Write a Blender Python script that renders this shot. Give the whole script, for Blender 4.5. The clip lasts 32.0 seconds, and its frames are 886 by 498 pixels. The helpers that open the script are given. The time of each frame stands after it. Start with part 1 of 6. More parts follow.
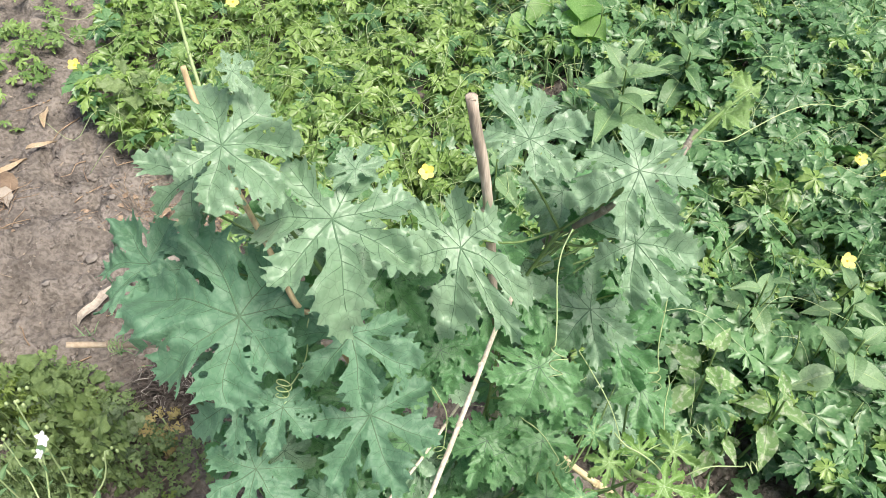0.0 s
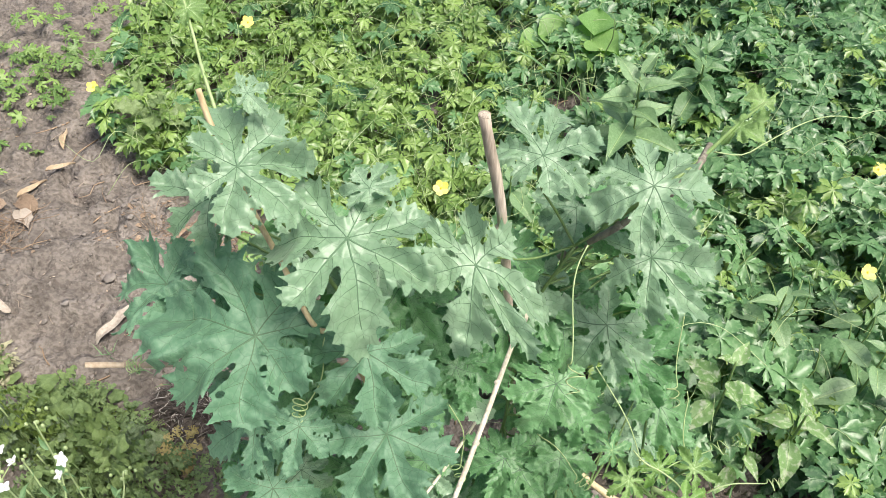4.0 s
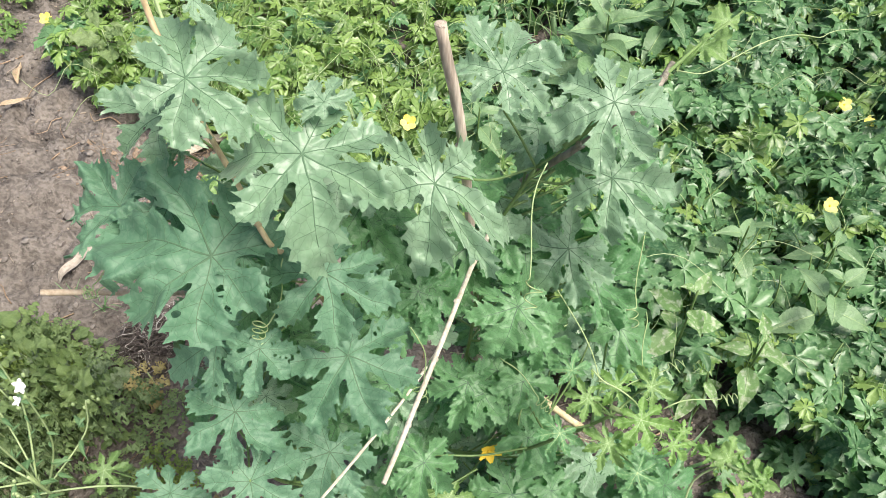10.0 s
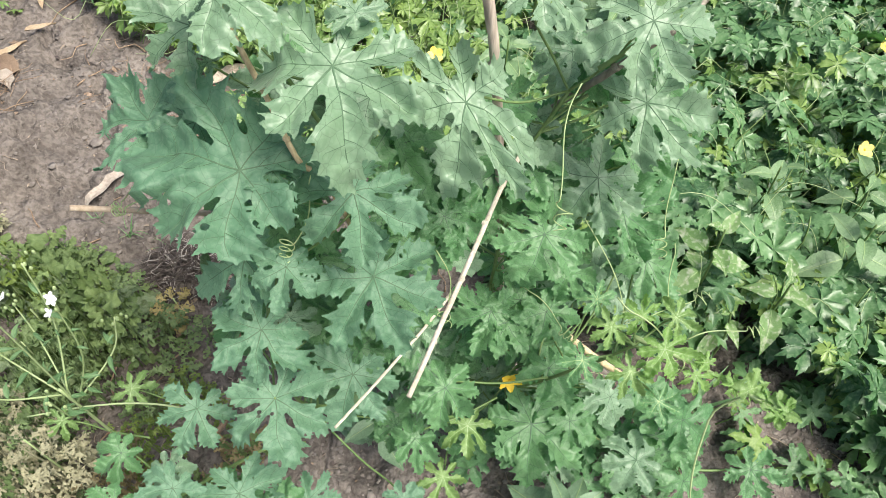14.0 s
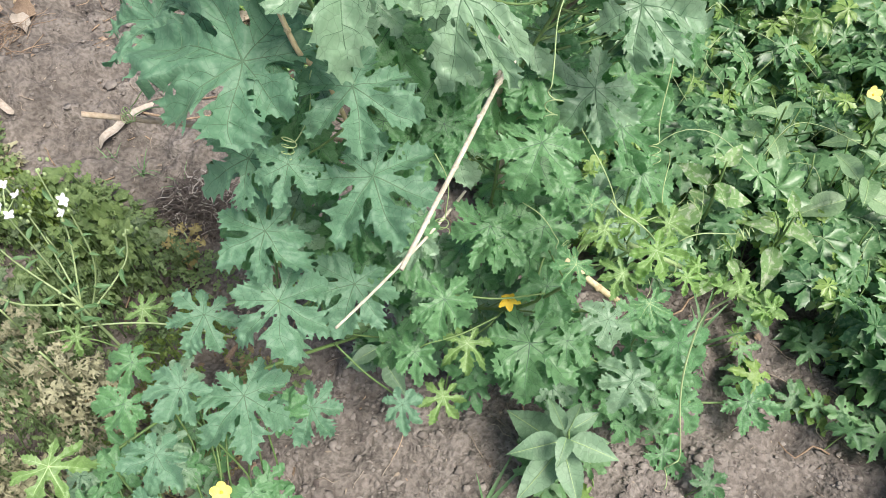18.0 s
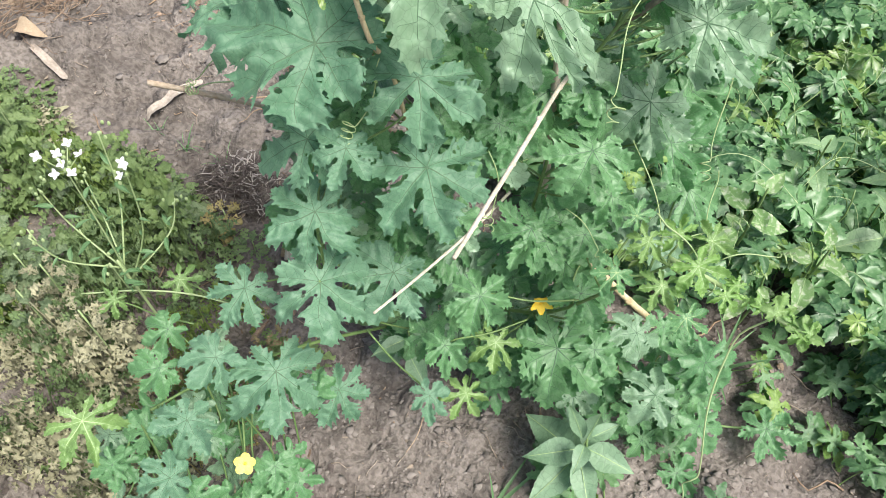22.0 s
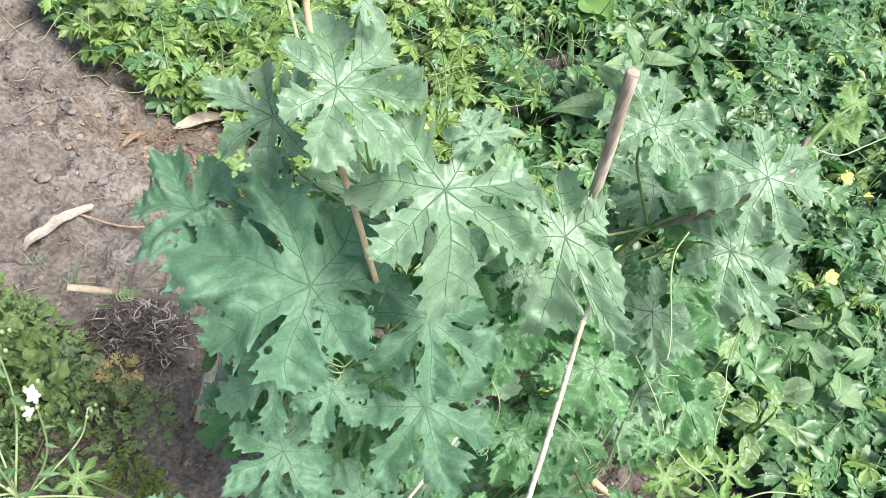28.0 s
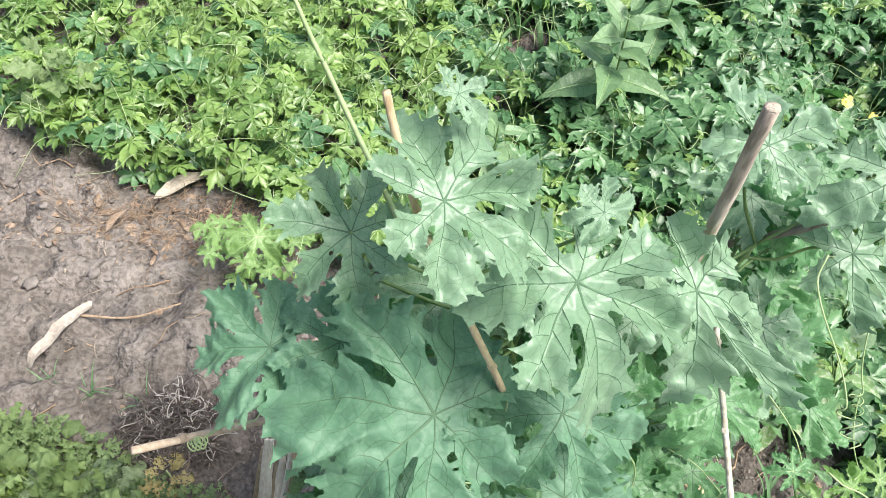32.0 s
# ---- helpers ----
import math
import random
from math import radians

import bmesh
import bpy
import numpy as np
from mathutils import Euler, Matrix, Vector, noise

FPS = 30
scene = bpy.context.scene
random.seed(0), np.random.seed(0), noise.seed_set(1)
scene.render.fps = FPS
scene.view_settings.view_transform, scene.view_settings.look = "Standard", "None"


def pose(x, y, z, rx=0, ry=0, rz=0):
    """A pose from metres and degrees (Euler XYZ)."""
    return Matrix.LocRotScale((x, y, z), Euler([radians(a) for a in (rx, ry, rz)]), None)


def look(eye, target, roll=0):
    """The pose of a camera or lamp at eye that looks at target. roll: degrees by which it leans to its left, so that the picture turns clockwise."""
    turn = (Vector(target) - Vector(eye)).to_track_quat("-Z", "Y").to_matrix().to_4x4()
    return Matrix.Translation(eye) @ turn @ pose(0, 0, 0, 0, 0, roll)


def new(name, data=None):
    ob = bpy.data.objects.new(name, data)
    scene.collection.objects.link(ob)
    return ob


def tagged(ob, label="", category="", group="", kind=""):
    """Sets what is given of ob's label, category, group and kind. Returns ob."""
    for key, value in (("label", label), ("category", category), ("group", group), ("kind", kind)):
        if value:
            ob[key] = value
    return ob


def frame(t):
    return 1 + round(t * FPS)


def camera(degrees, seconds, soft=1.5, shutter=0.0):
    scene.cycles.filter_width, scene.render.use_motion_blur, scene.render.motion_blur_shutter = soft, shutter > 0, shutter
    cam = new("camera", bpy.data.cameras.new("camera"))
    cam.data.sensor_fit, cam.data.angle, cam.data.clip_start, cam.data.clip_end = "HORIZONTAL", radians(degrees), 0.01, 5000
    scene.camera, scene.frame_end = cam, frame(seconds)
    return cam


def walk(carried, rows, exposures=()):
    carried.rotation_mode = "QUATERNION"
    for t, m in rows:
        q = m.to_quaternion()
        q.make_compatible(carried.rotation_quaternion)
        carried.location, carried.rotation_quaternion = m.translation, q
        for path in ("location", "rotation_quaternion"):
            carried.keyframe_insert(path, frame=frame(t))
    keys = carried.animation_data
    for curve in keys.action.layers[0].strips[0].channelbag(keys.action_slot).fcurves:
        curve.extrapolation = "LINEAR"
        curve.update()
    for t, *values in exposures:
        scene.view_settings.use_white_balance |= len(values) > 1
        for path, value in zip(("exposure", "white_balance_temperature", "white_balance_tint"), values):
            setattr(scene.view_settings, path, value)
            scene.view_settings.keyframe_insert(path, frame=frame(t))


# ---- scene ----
cam = camera(61.6, 32.0, 0.5)
PATH = [
    (0, (0.1098, 0.0923, 1.2661), (0.0498, 1.3645, -0.2759), 3.02),
    (0.5, (0.107, 0.0897, 1.2651), (0.0474, 1.3644, -0.2749), 3.35),
    (1, (0.106, 0.091, 1.262), (0.046, 1.369, -0.276), 3.4),
    (1.5, (0.1062, 0.0897, 1.2609), (0.0491, 1.3638, -0.2797), 3.33),
    (2, (0.1091, 0.0909, 1.2604), (0.0418, 1.3628, -0.2817), 2.61),
    (2.5, (0.1075, 0.092, 1.2571), (0.034, 1.3527, -0.2937), 2.23),
    (4.5, (0.114, 0.097, 1.271), (0.006, 1.403, -0.24), 0.7),
    (5, (0.127, 0.102, 1.272), (0.067, 1.408, -0.241), 1.0),
    (5.5, (0.138, 0.102, 1.271), (0.106, 1.399, -0.251), 0.6),
    (6, (0.146, 0.102, 1.27), (0.142, 1.389, -0.261), 1.0),
    (6.5, (0.152, 0.102, 1.265), (0.188, 1.358, -0.29), 2.2),
    (7, (0.15, 0.099, 1.262), (0.183, 1.341, -0.305), 2.3),
    (7.5, (0.144, 0.094, 1.259), (0.161, 1.324, -0.318), 2.6),
    (8, (0.141, 0.091, 1.256), (0.158, 1.311, -0.329), 2.9),
    (8.5, (0.138, 0.088, 1.254), (0.142, 1.303, -0.334), 2.8),
    (9, (0.136, 0.086, 1.252), (0.136, 1.291, -0.344), 3.0),
    (9.5, (0.132, 0.084, 1.249), (0.126, 1.281, -0.353), 3.1),
    (10, (0.125, 0.08, 1.248), (0.1, 1.274, -0.356), 3.3),
    (10.5, (0.121, 0.077, 1.246), (0.102, 1.269, -0.36), 3.5),
    (11, (0.117, 0.075, 1.244), (0.105, 1.255, -0.37), 4.2),
    (11.5, (0.121, 0.072, 1.242), (0.08, 1.235, -0.384), 3.6),
    (12, (0.123, 0.074, 1.239), (0.083, 1.22, -0.4), 3.4),
    (12.5, (0.124, 0.074, 1.235), (0.075, 1.189, -0.425), 3.1),
    (13, (0.119, 0.073, 1.234), (0.083, 1.167, -0.441), 3.6),
    (13.5, (0.119, 0.07, 1.233), (0.067, 1.147, -0.451), 3.1),
    (15.5, (0.125, 0.035, 1.222), (0.04, 1.098, -0.47), 3.0),
    (16, (0.127, 0.021, 1.218), (0.019, 1.074, -0.478), 2.3),
    (16.5, (0.125, 0.006, 1.215), (0.011, 1.052, -0.486), 3.0),
    (17, (0.133, 0.0, 1.211), (0.014, 1.023, -0.503), 2.3),
    (17.5, (0.138, -0.004, 1.208), (0.03, 1.011, -0.511), 2.4),
    (18, (0.146, -0.01, 1.208), (0.047, 1.012, -0.508), 1.8),
    (18.5, (0.152, -0.015, 1.21), (0.058, 1.015, -0.502), 1.5),
    (19, (0.159, -0.014, 1.21), (0.087, 1.016, -0.504), 1.3),
    (19.5, (0.16, -0.01, 1.207), (0.112, 0.999, -0.519), 1.9),
    (20, (0.155, -0.019, 1.2), (0.111, 0.958, -0.545), 2.9),
    (20.5, (0.157, -0.032, 1.201), (0.102, 0.955, -0.538), 2.7),
    (21, (0.155, -0.04, 1.212), (0.052, 0.998, -0.495), 2.3),
    (21.5, (0.136, -0.037, 1.214), (-0.007, 0.997, -0.492), 3.8),
    (22, (0.12, -0.031, 1.213), (-0.024, 0.995, -0.498), 5.1),
    (22.5, (0.113, -0.022, 1.215), (-0.03, 1.02, -0.486), 5.9),
    (23, (0.107, -0.019, 1.217), (-0.05, 1.034, -0.476), 5.9),
    (23.5, (0.104, -0.015, 1.219), (-0.075, 1.032, -0.476), 5.8),
    (24, (0.099, 0.002, 1.224), (-0.044, 1.082, -0.453), 6.7),
    (24.5, (0.084, 0.029, 1.223), (0.01, 1.114, -0.456), 9.3),
    (25, (0.077, 0.056, 1.221), (0.091, 1.142, -0.458), 12.3),
    (25.5, (0.055, 0.087, 1.223), (0.1, 1.201, -0.437), 13.2),
    (27.5, (-0.018, 0.133, 1.201), (0.202, 1.328, -0.387), 21.0),
    (28, (-0.035, 0.138, 1.203), (0.141, 1.347, -0.381), 18.6),
    (28.5, (-0.042, 0.124, 1.213), (0.124, 1.348, -0.361), 18.4),
    (29, (-0.044, 0.107, 1.219), (0.052, 1.35, -0.345), 16.5),
    (29.5, (-0.063, 0.138, 1.211), (-0.043, 1.352, -0.378), 13.8),
    (30, (-0.1, 0.173, 1.205), (-0.024, 1.402, -0.371), 11.8),
    (30.5, (-0.113, 0.184, 1.192), (0.003, 1.393, -0.397), 11.9),
    (31, (-0.119, 0.21, 1.186), (0.027, 1.403, -0.413), 9.6),
    (31.5, (-0.131, 0.23, 1.18), (0.054, 1.416, -0.42), 10.5),
    (32, (-0.132, 0.247, 1.178), (0.131, 1.405, -0.431), 10.1),
]
walk(cam, [(t, look(eye, target, roll)) for t, eye, target, roll in PATH], ((0, 0.66, 6850, 9), (12, 0.65, 6800, 9), (17, 0.56, 6700, 9), (20, 0.65, 6600, 9), (25, 0.72, 6550, 9), (28, 0.84, 6500, 9), (32, 0.86, 6500, 9)))

# ---- light ----
SUN_ELEVATION, SUN_TURN = radians(63), radians(118)
world = bpy.data.worlds.new("world")
scene.world = world
world.use_nodes = True
wn = world.node_tree.nodes
sky = wn.new("ShaderNodeTexSky")
sky.sky_type, sky.sun_disc = "NISHITA", False
sky.sun_elevation, sky.sun_rotation = SUN_ELEVATION, SUN_TURN
sky.air_density, sky.dust_density = 1.0, 4.0
wn["Background"].inputs["Strength"].default_value = 0.115
world.node_tree.links.new(sky.outputs[0], wn["Background"].inputs["Color"])
sun_data = bpy.data.lights.new("sun", "SUN")
sun_data.energy, sun_data.angle, sun_data.color = 3.8, radians(25), (1.0, 0.965, 0.92)
sun = new("sun", sun_data)
sun.matrix_world = look((math.sin(SUN_TURN) * math.cos(SUN_ELEVATION) * 9, math.cos(SUN_TURN) * math.cos(SUN_ELEVATION) * 9, math.sin(SUN_ELEVATION) * 9), (0, 0, 0))

# ---- materials ----


def grown(name, tones, rough=0.5, translucent=0.25, scale=6.0, bump=0.25, spots=None, sheen=0.0, net=0.0):
    """A plant surface: three tones blended by noise at two scales and by the chance of each piece, with relief and some light passing through."""
    mat = bpy.data.materials.new(name)
    mat.use_nodes = True
    nt = mat.node_tree
    n, l = nt.nodes, nt.links
    bsdf, out = n["Principled BSDF"], n["Material Output"]
    tc = n.new("ShaderNodeTexCoord")
    info, geo = n.new("ShaderNodeObjectInfo"), n.new("ShaderNodeNewGeometry")
    add = n.new("ShaderNodeMath")
    add.operation = "ADD"
    l.new(info.outputs["Random"], add.inputs[0])
    l.new(geo.outputs["Random Per Island"], add.inputs[1])
    fr = n.new("ShaderNodeMath")
    fr.operation = "FRACT"
    l.new(add.outputs[0], fr.inputs[0])
    big, fine = n.new("ShaderNodeTexNoise"), n.new("ShaderNodeTexNoise")
    big.inputs["Scale"].default_value, fine.inputs["Scale"].default_value = scale * 0.5, scale * 5
    big.inputs["Detail"].default_value, fine.inputs["Detail"].default_value = 3, 4
    l.new(tc.outputs["Object"], big.inputs["Vector"])
    l.new(tc.outputs["Object"], fine.inputs["Vector"])
    mix1 = n.new("ShaderNodeMix")
    mix1.data_type = "RGBA"
    mix1.inputs["A"].default_value, mix1.inputs["B"].default_value = (*tones[0], 1), (*tones[1], 1)
    sum1 = n.new("ShaderNodeMath")
    sum1.operation = "MULTIPLY_ADD"
    l.new(big.outputs["Fac"], sum1.inputs[0])
    sum1.inputs[1].default_value = 1.4
    sub = n.new("ShaderNodeMath")
    sub.operation = "SUBTRACT"
    l.new(fr.outputs[0], sub.inputs[0])
    sub.inputs[1].default_value = 0.7
    l.new(sub.outputs[0], sum1.inputs[2])
    sum1.use_clamp = True
    l.new(sum1.outputs[0], mix1.inputs["Factor"])
    ramp = n.new("ShaderNodeMapRange")
    ramp.inputs["From Min"].default_value, ramp.inputs["From Max"].default_value = 0.45, 0.75
    l.new(fine.outputs["Fac"], ramp.inputs["Value"])
    ramp.inputs["To Max"].default_value = 0.55
    mix2 = n.new("ShaderNodeMix")
    mix2.data_type = "RGBA"
    l.new(mix1.outputs["Result"], mix2.inputs["A"])
    mix2.inputs["B"].default_value = (*tones[2], 1)
    l.new(ramp.outputs[0], mix2.inputs["Factor"])
    colour = mix2.outputs["Result"]
    if spots:
        vor = n.new("ShaderNodeTexNoise")
        vor.inputs["Scale"].default_value = scale * 0.55
        vor.inputs["Detail"].default_value = 6
        l.new(tc.outputs["Object"], vor.inputs["Vector"])
        cut = n.new("ShaderNodeMapRange")
        cut.inputs["From Min"].default_value, cut.inputs["From Max"].default_value = spots[1], spots[1] + 0.13
        l.new(vor.outputs["Fac"], cut.inputs["Value"])
        mix3 = n.new("ShaderNodeMix")
        mix3.data_type = "RGBA"
        l.new(cut.outputs[0], mix3.inputs["Factor"])
        l.new(colour, mix3.inputs["A"])
        mix3.inputs["B"].default_value = (*spots[0], 1)
        colour = mix3.outputs["Result"]
    l.new(colour, bsdf.inputs["Base Color"])
    bsdf.inputs["Roughness"].default_value = rough
    bsdf.inputs["Sheen Weight"].default_value = sheen
    bsdf.inputs["Sheen Roughness"].default_value = 0.5
    bp = n.new("ShaderNodeBump")
    bp.inputs["Strength"].default_value = bump
    bp.inputs["Distance"].default_value = 0.0012
    l.new(fine.outputs["Fac"], bp.inputs["Height"])
    l.new(bp.outputs[0], bsdf.inputs["Normal"])
    if net:
        # the net of fine veins, with the blade puffed up between them
        warp = n.new("ShaderNodeMix")
        warp.data_type = "RGBA"
        warp.inputs["Factor"].default_value = 0.06
        l.new(tc.outputs["Object"], warp.inputs["A"])
        l.new(big.outputs["Color"], warp.inputs["B"])
        cells = n.new("ShaderNodeTexVoronoi")
        cells.feature = "DISTANCE_TO_EDGE"
        cells.inputs["Scale"].default_value = net
        l.new(warp.outputs["Result"], cells.inputs["Vector"])
        line = n.new("ShaderNodeMapRange")
        line.inputs["From Max"].default_value = 0.045
        line.inputs["To Min"].default_value, line.inputs["To Max"].default_value = 0.45, 0.0
        l.new(cells.outputs["Distance"], line.inputs["Value"])
        dark = n.new("ShaderNodeMix")
        dark.data_type = "RGBA"
        dark.inputs["B"].default_value = (*[c * 0.55 for c in tones[0]], 1)
        l.new(line.outputs[0], dark.inputs["Factor"])
        l.new(colour, dark.inputs["A"])
        colour = dark.outputs["Result"]
        l.new(colour, bsdf.inputs["Base Color"])
        puff = n.new("ShaderNodeMapRange")
        puff.inputs["From Max"].default_value = 0.28
        puff.interpolation_type = "SMOOTHSTEP"
        l.new(cells.outputs["Distance"], puff.inputs["Value"])
        bp2 = n.new("ShaderNodeBump")
        bp2.inputs["Strength"].default_value, bp2.inputs["Distance"].default_value = 0.2, 0.001
        l.new(puff.outputs[0], bp2.inputs["Height"])
        l.new(bp.outputs[0], bp2.inputs["Normal"])
        l.new(bp2.outputs[0], bsdf.inputs["Normal"])
    if translucent:
        tr, ms = n.new("ShaderNodeBsdfTranslucent"), n.new("ShaderNodeMixShader")
        glow = n.new("ShaderNodeHueSaturation")
        glow.inputs["Saturation"].default_value, glow.inputs["Value"].default_value = 1.35, 1.5
        l.new(colour, glow.inputs["Color"])
        l.new(glow.outputs[0], tr.inputs["Color"])
        ms.inputs[0].default_value = translucent
        l.new(bsdf.outputs[0], ms.inputs[1])
        l.new(tr.outputs[0], ms.inputs[2])
        l.new(ms.outputs[0], out.inputs["Surface"])
    return mat


M_BIG = grown("mature_leaf", ((0.17, 0.285, 0.172), (0.24, 0.365, 0.235), (0.27, 0.39, 0.262)), 0.38, 0.26, 5, 0.3, sheen=0.06, net=9.0)
# part of the shade on the left and lower leaves is in this colour
M_DARK = grown("shaded_blue_green_leaf", ((0.11, 0.232, 0.137), (0.148, 0.28, 0.175), (0.195, 0.325, 0.22)), 0.56, 0.28, 5, 0.3, sheen=0.03, net=9.0)
M_MID = grown("fresh_green_leaf", ((0.102, 0.243, 0.102), (0.15, 0.305, 0.137), (0.212, 0.363, 0.195)), 0.42, 0.31, 5, 0.3, sheen=0.05, net=9.0)
M_YOUNG = grown("young_leaf", ((0.15, 0.265, 0.085), (0.21, 0.34, 0.115), (0.275, 0.395, 0.17)), 0.45, 0.3, 5, 0.3, net=8.0)
M_SHOOT = grown("shoot_leaf", ((0.17, 0.31, 0.085), (0.235, 0.395, 0.125), (0.32, 0.465, 0.2)), 0.42, 0.35, 5, 0.3, net=8.0)
M_VEIN = grown("leaf_vein", ((0.06, 0.13, 0.065), (0.075, 0.155, 0.08), (0.1, 0.19, 0.1)), 0.7, 0.0, 5, 0.1)
M_VEIN_PALE = grown("pale_leaf_vein", ((0.3, 0.44, 0.18), (0.36, 0.5, 0.22), (0.34, 0.48, 0.2)), 0.5, 0.0, 5, 0.1)
# wide tones: the darkest bed leaves stand in for shade in the gaps
M_BED = grown("bed_leaf", ((0.035, 0.105, 0.04), (0.12, 0.25, 0.1), (0.25, 0.38, 0.2)), 0.37, 0.2, 30, 0.3)
M_BED_LIGHT = grown("light_bed_leaf", ((0.07, 0.155, 0.035), (0.215, 0.335, 0.09), (0.33, 0.435, 0.18)), 0.37, 0.22, 30, 0.3)
M_STEM = grown("green_stem", ((0.11, 0.19, 0.06), (0.17, 0.27, 0.09), (0.23, 0.33, 0.13)), 0.5, 0.1, 30, 0.2)
M_PALE_STEM = grown("pale_weed_stem", ((0.28, 0.38, 0.16), (0.38, 0.48, 0.24), (0.46, 0.54, 0.32)), 0.5, 0.1, 30, 0.1)
M_TENDRIL = grown("tendril", ((0.3, 0.42, 0.18), (0.4, 0.5, 0.25), (0.45, 0.55, 0.3)), 0.5, 0.15, 30, 0.1)
M_WEED = grown("weed_leaf", ((0.1, 0.205, 0.085), (0.16, 0.28, 0.13), (0.24, 0.36, 0.2)), 0.5, 0.3, 4, 0.4)
M_BROAD = grown("grey_green_weed_leaf", ((0.15, 0.255, 0.15), (0.21, 0.33, 0.205), (0.26, 0.38, 0.25)), 0.5, 0.2, 5, 0.4, net=9.0)
M_PALE_WEED = grown("pale_weed_leaf", ((0.15, 0.265, 0.12), (0.22, 0.34, 0.18), (0.3, 0.42, 0.25)), 0.4, 0.25, 5, 0.4, net=9.0)
M_MOTTLED = grown("mottled_weed_leaf", ((0.13, 0.25, 0.08), (0.2, 0.33, 0.13), (0.27, 0.39, 0.18)), 0.5, 0.25, 9, 0.4, spots=((0.44, 0.49, 0.35), 0.5))
M_ROUND = grown("round_weed_leaf", ((0.13, 0.27, 0.07), (0.19, 0.34, 0.1), (0.3, 0.45, 0.18)), 0.5, 0.3, 5, 0.4)
# the palest tone of the next three paints highlights onto the crinkles
M_CRINKLE = grown("crinkled_weed_leaf", ((0.09, 0.15, 0.055), (0.185, 0.275, 0.11), (0.38, 0.46, 0.27)), 0.6, 0.28, 40, 0.5)
M_CRINKLE_GREEN = grown("green_crinkled_leaf", ((0.09, 0.145, 0.03), (0.18, 0.255, 0.06), (0.32, 0.4, 0.15)), 0.55, 0.3, 40, 0.5)
M_SOFT = grown("soft_weed_leaf", ((0.11, 0.18, 0.06), (0.2, 0.29, 0.105), (0.34, 0.43, 0.21)), 0.55, 0.28, 30, 0.9)
M_CRINKLE_BROWN = grown("brown_crinkled_leaf", ((0.16, 0.13, 0.06), (0.25, 0.2, 0.1), (0.33, 0.29, 0.17)), 0.8, 0.1, 40, 0.5)
M_YELLOW_LACE = grown("yellow_crinkled_leaf", ((0.27, 0.23, 0.09), (0.38, 0.33, 0.15), (0.47, 0.42, 0.23)), 0.7, 0.2, 40, 0.5)
M_CRINKLE_DRY = grown("dry_crinkled_leaf", ((0.24, 0.235, 0.14), (0.37, 0.36, 0.235), (0.5, 0.48, 0.35)), 0.8, 0.1, 40, 0.5)
M_PETAL = grown("yellow_petal", ((0.85, 0.7, 0.12), (0.9, 0.78, 0.25), (0.92, 0.85, 0.45)), 0.5, 0.3, 6, 0.2)
M_PETAL_GOLD = grown("golden_petal", ((0.8, 0.52, 0.03), (0.85, 0.62, 0.06), (0.9, 0.7, 0.15)), 0.5, 0.2, 6, 0.2)
M_WHITE = grown("white_petal", ((0.8, 0.8, 0.84), (0.85, 0.85, 0.88), (0.74, 0.72, 0.82)), 0.5, 0.3, 6, 0.1)
M_GOURD = grown("gourd_skin", ((0.05, 0.12, 0.05), (0.09, 0.18, 0.07), (0.15, 0.25, 0.1)), 0.4, 0.0, 10, 0.5)


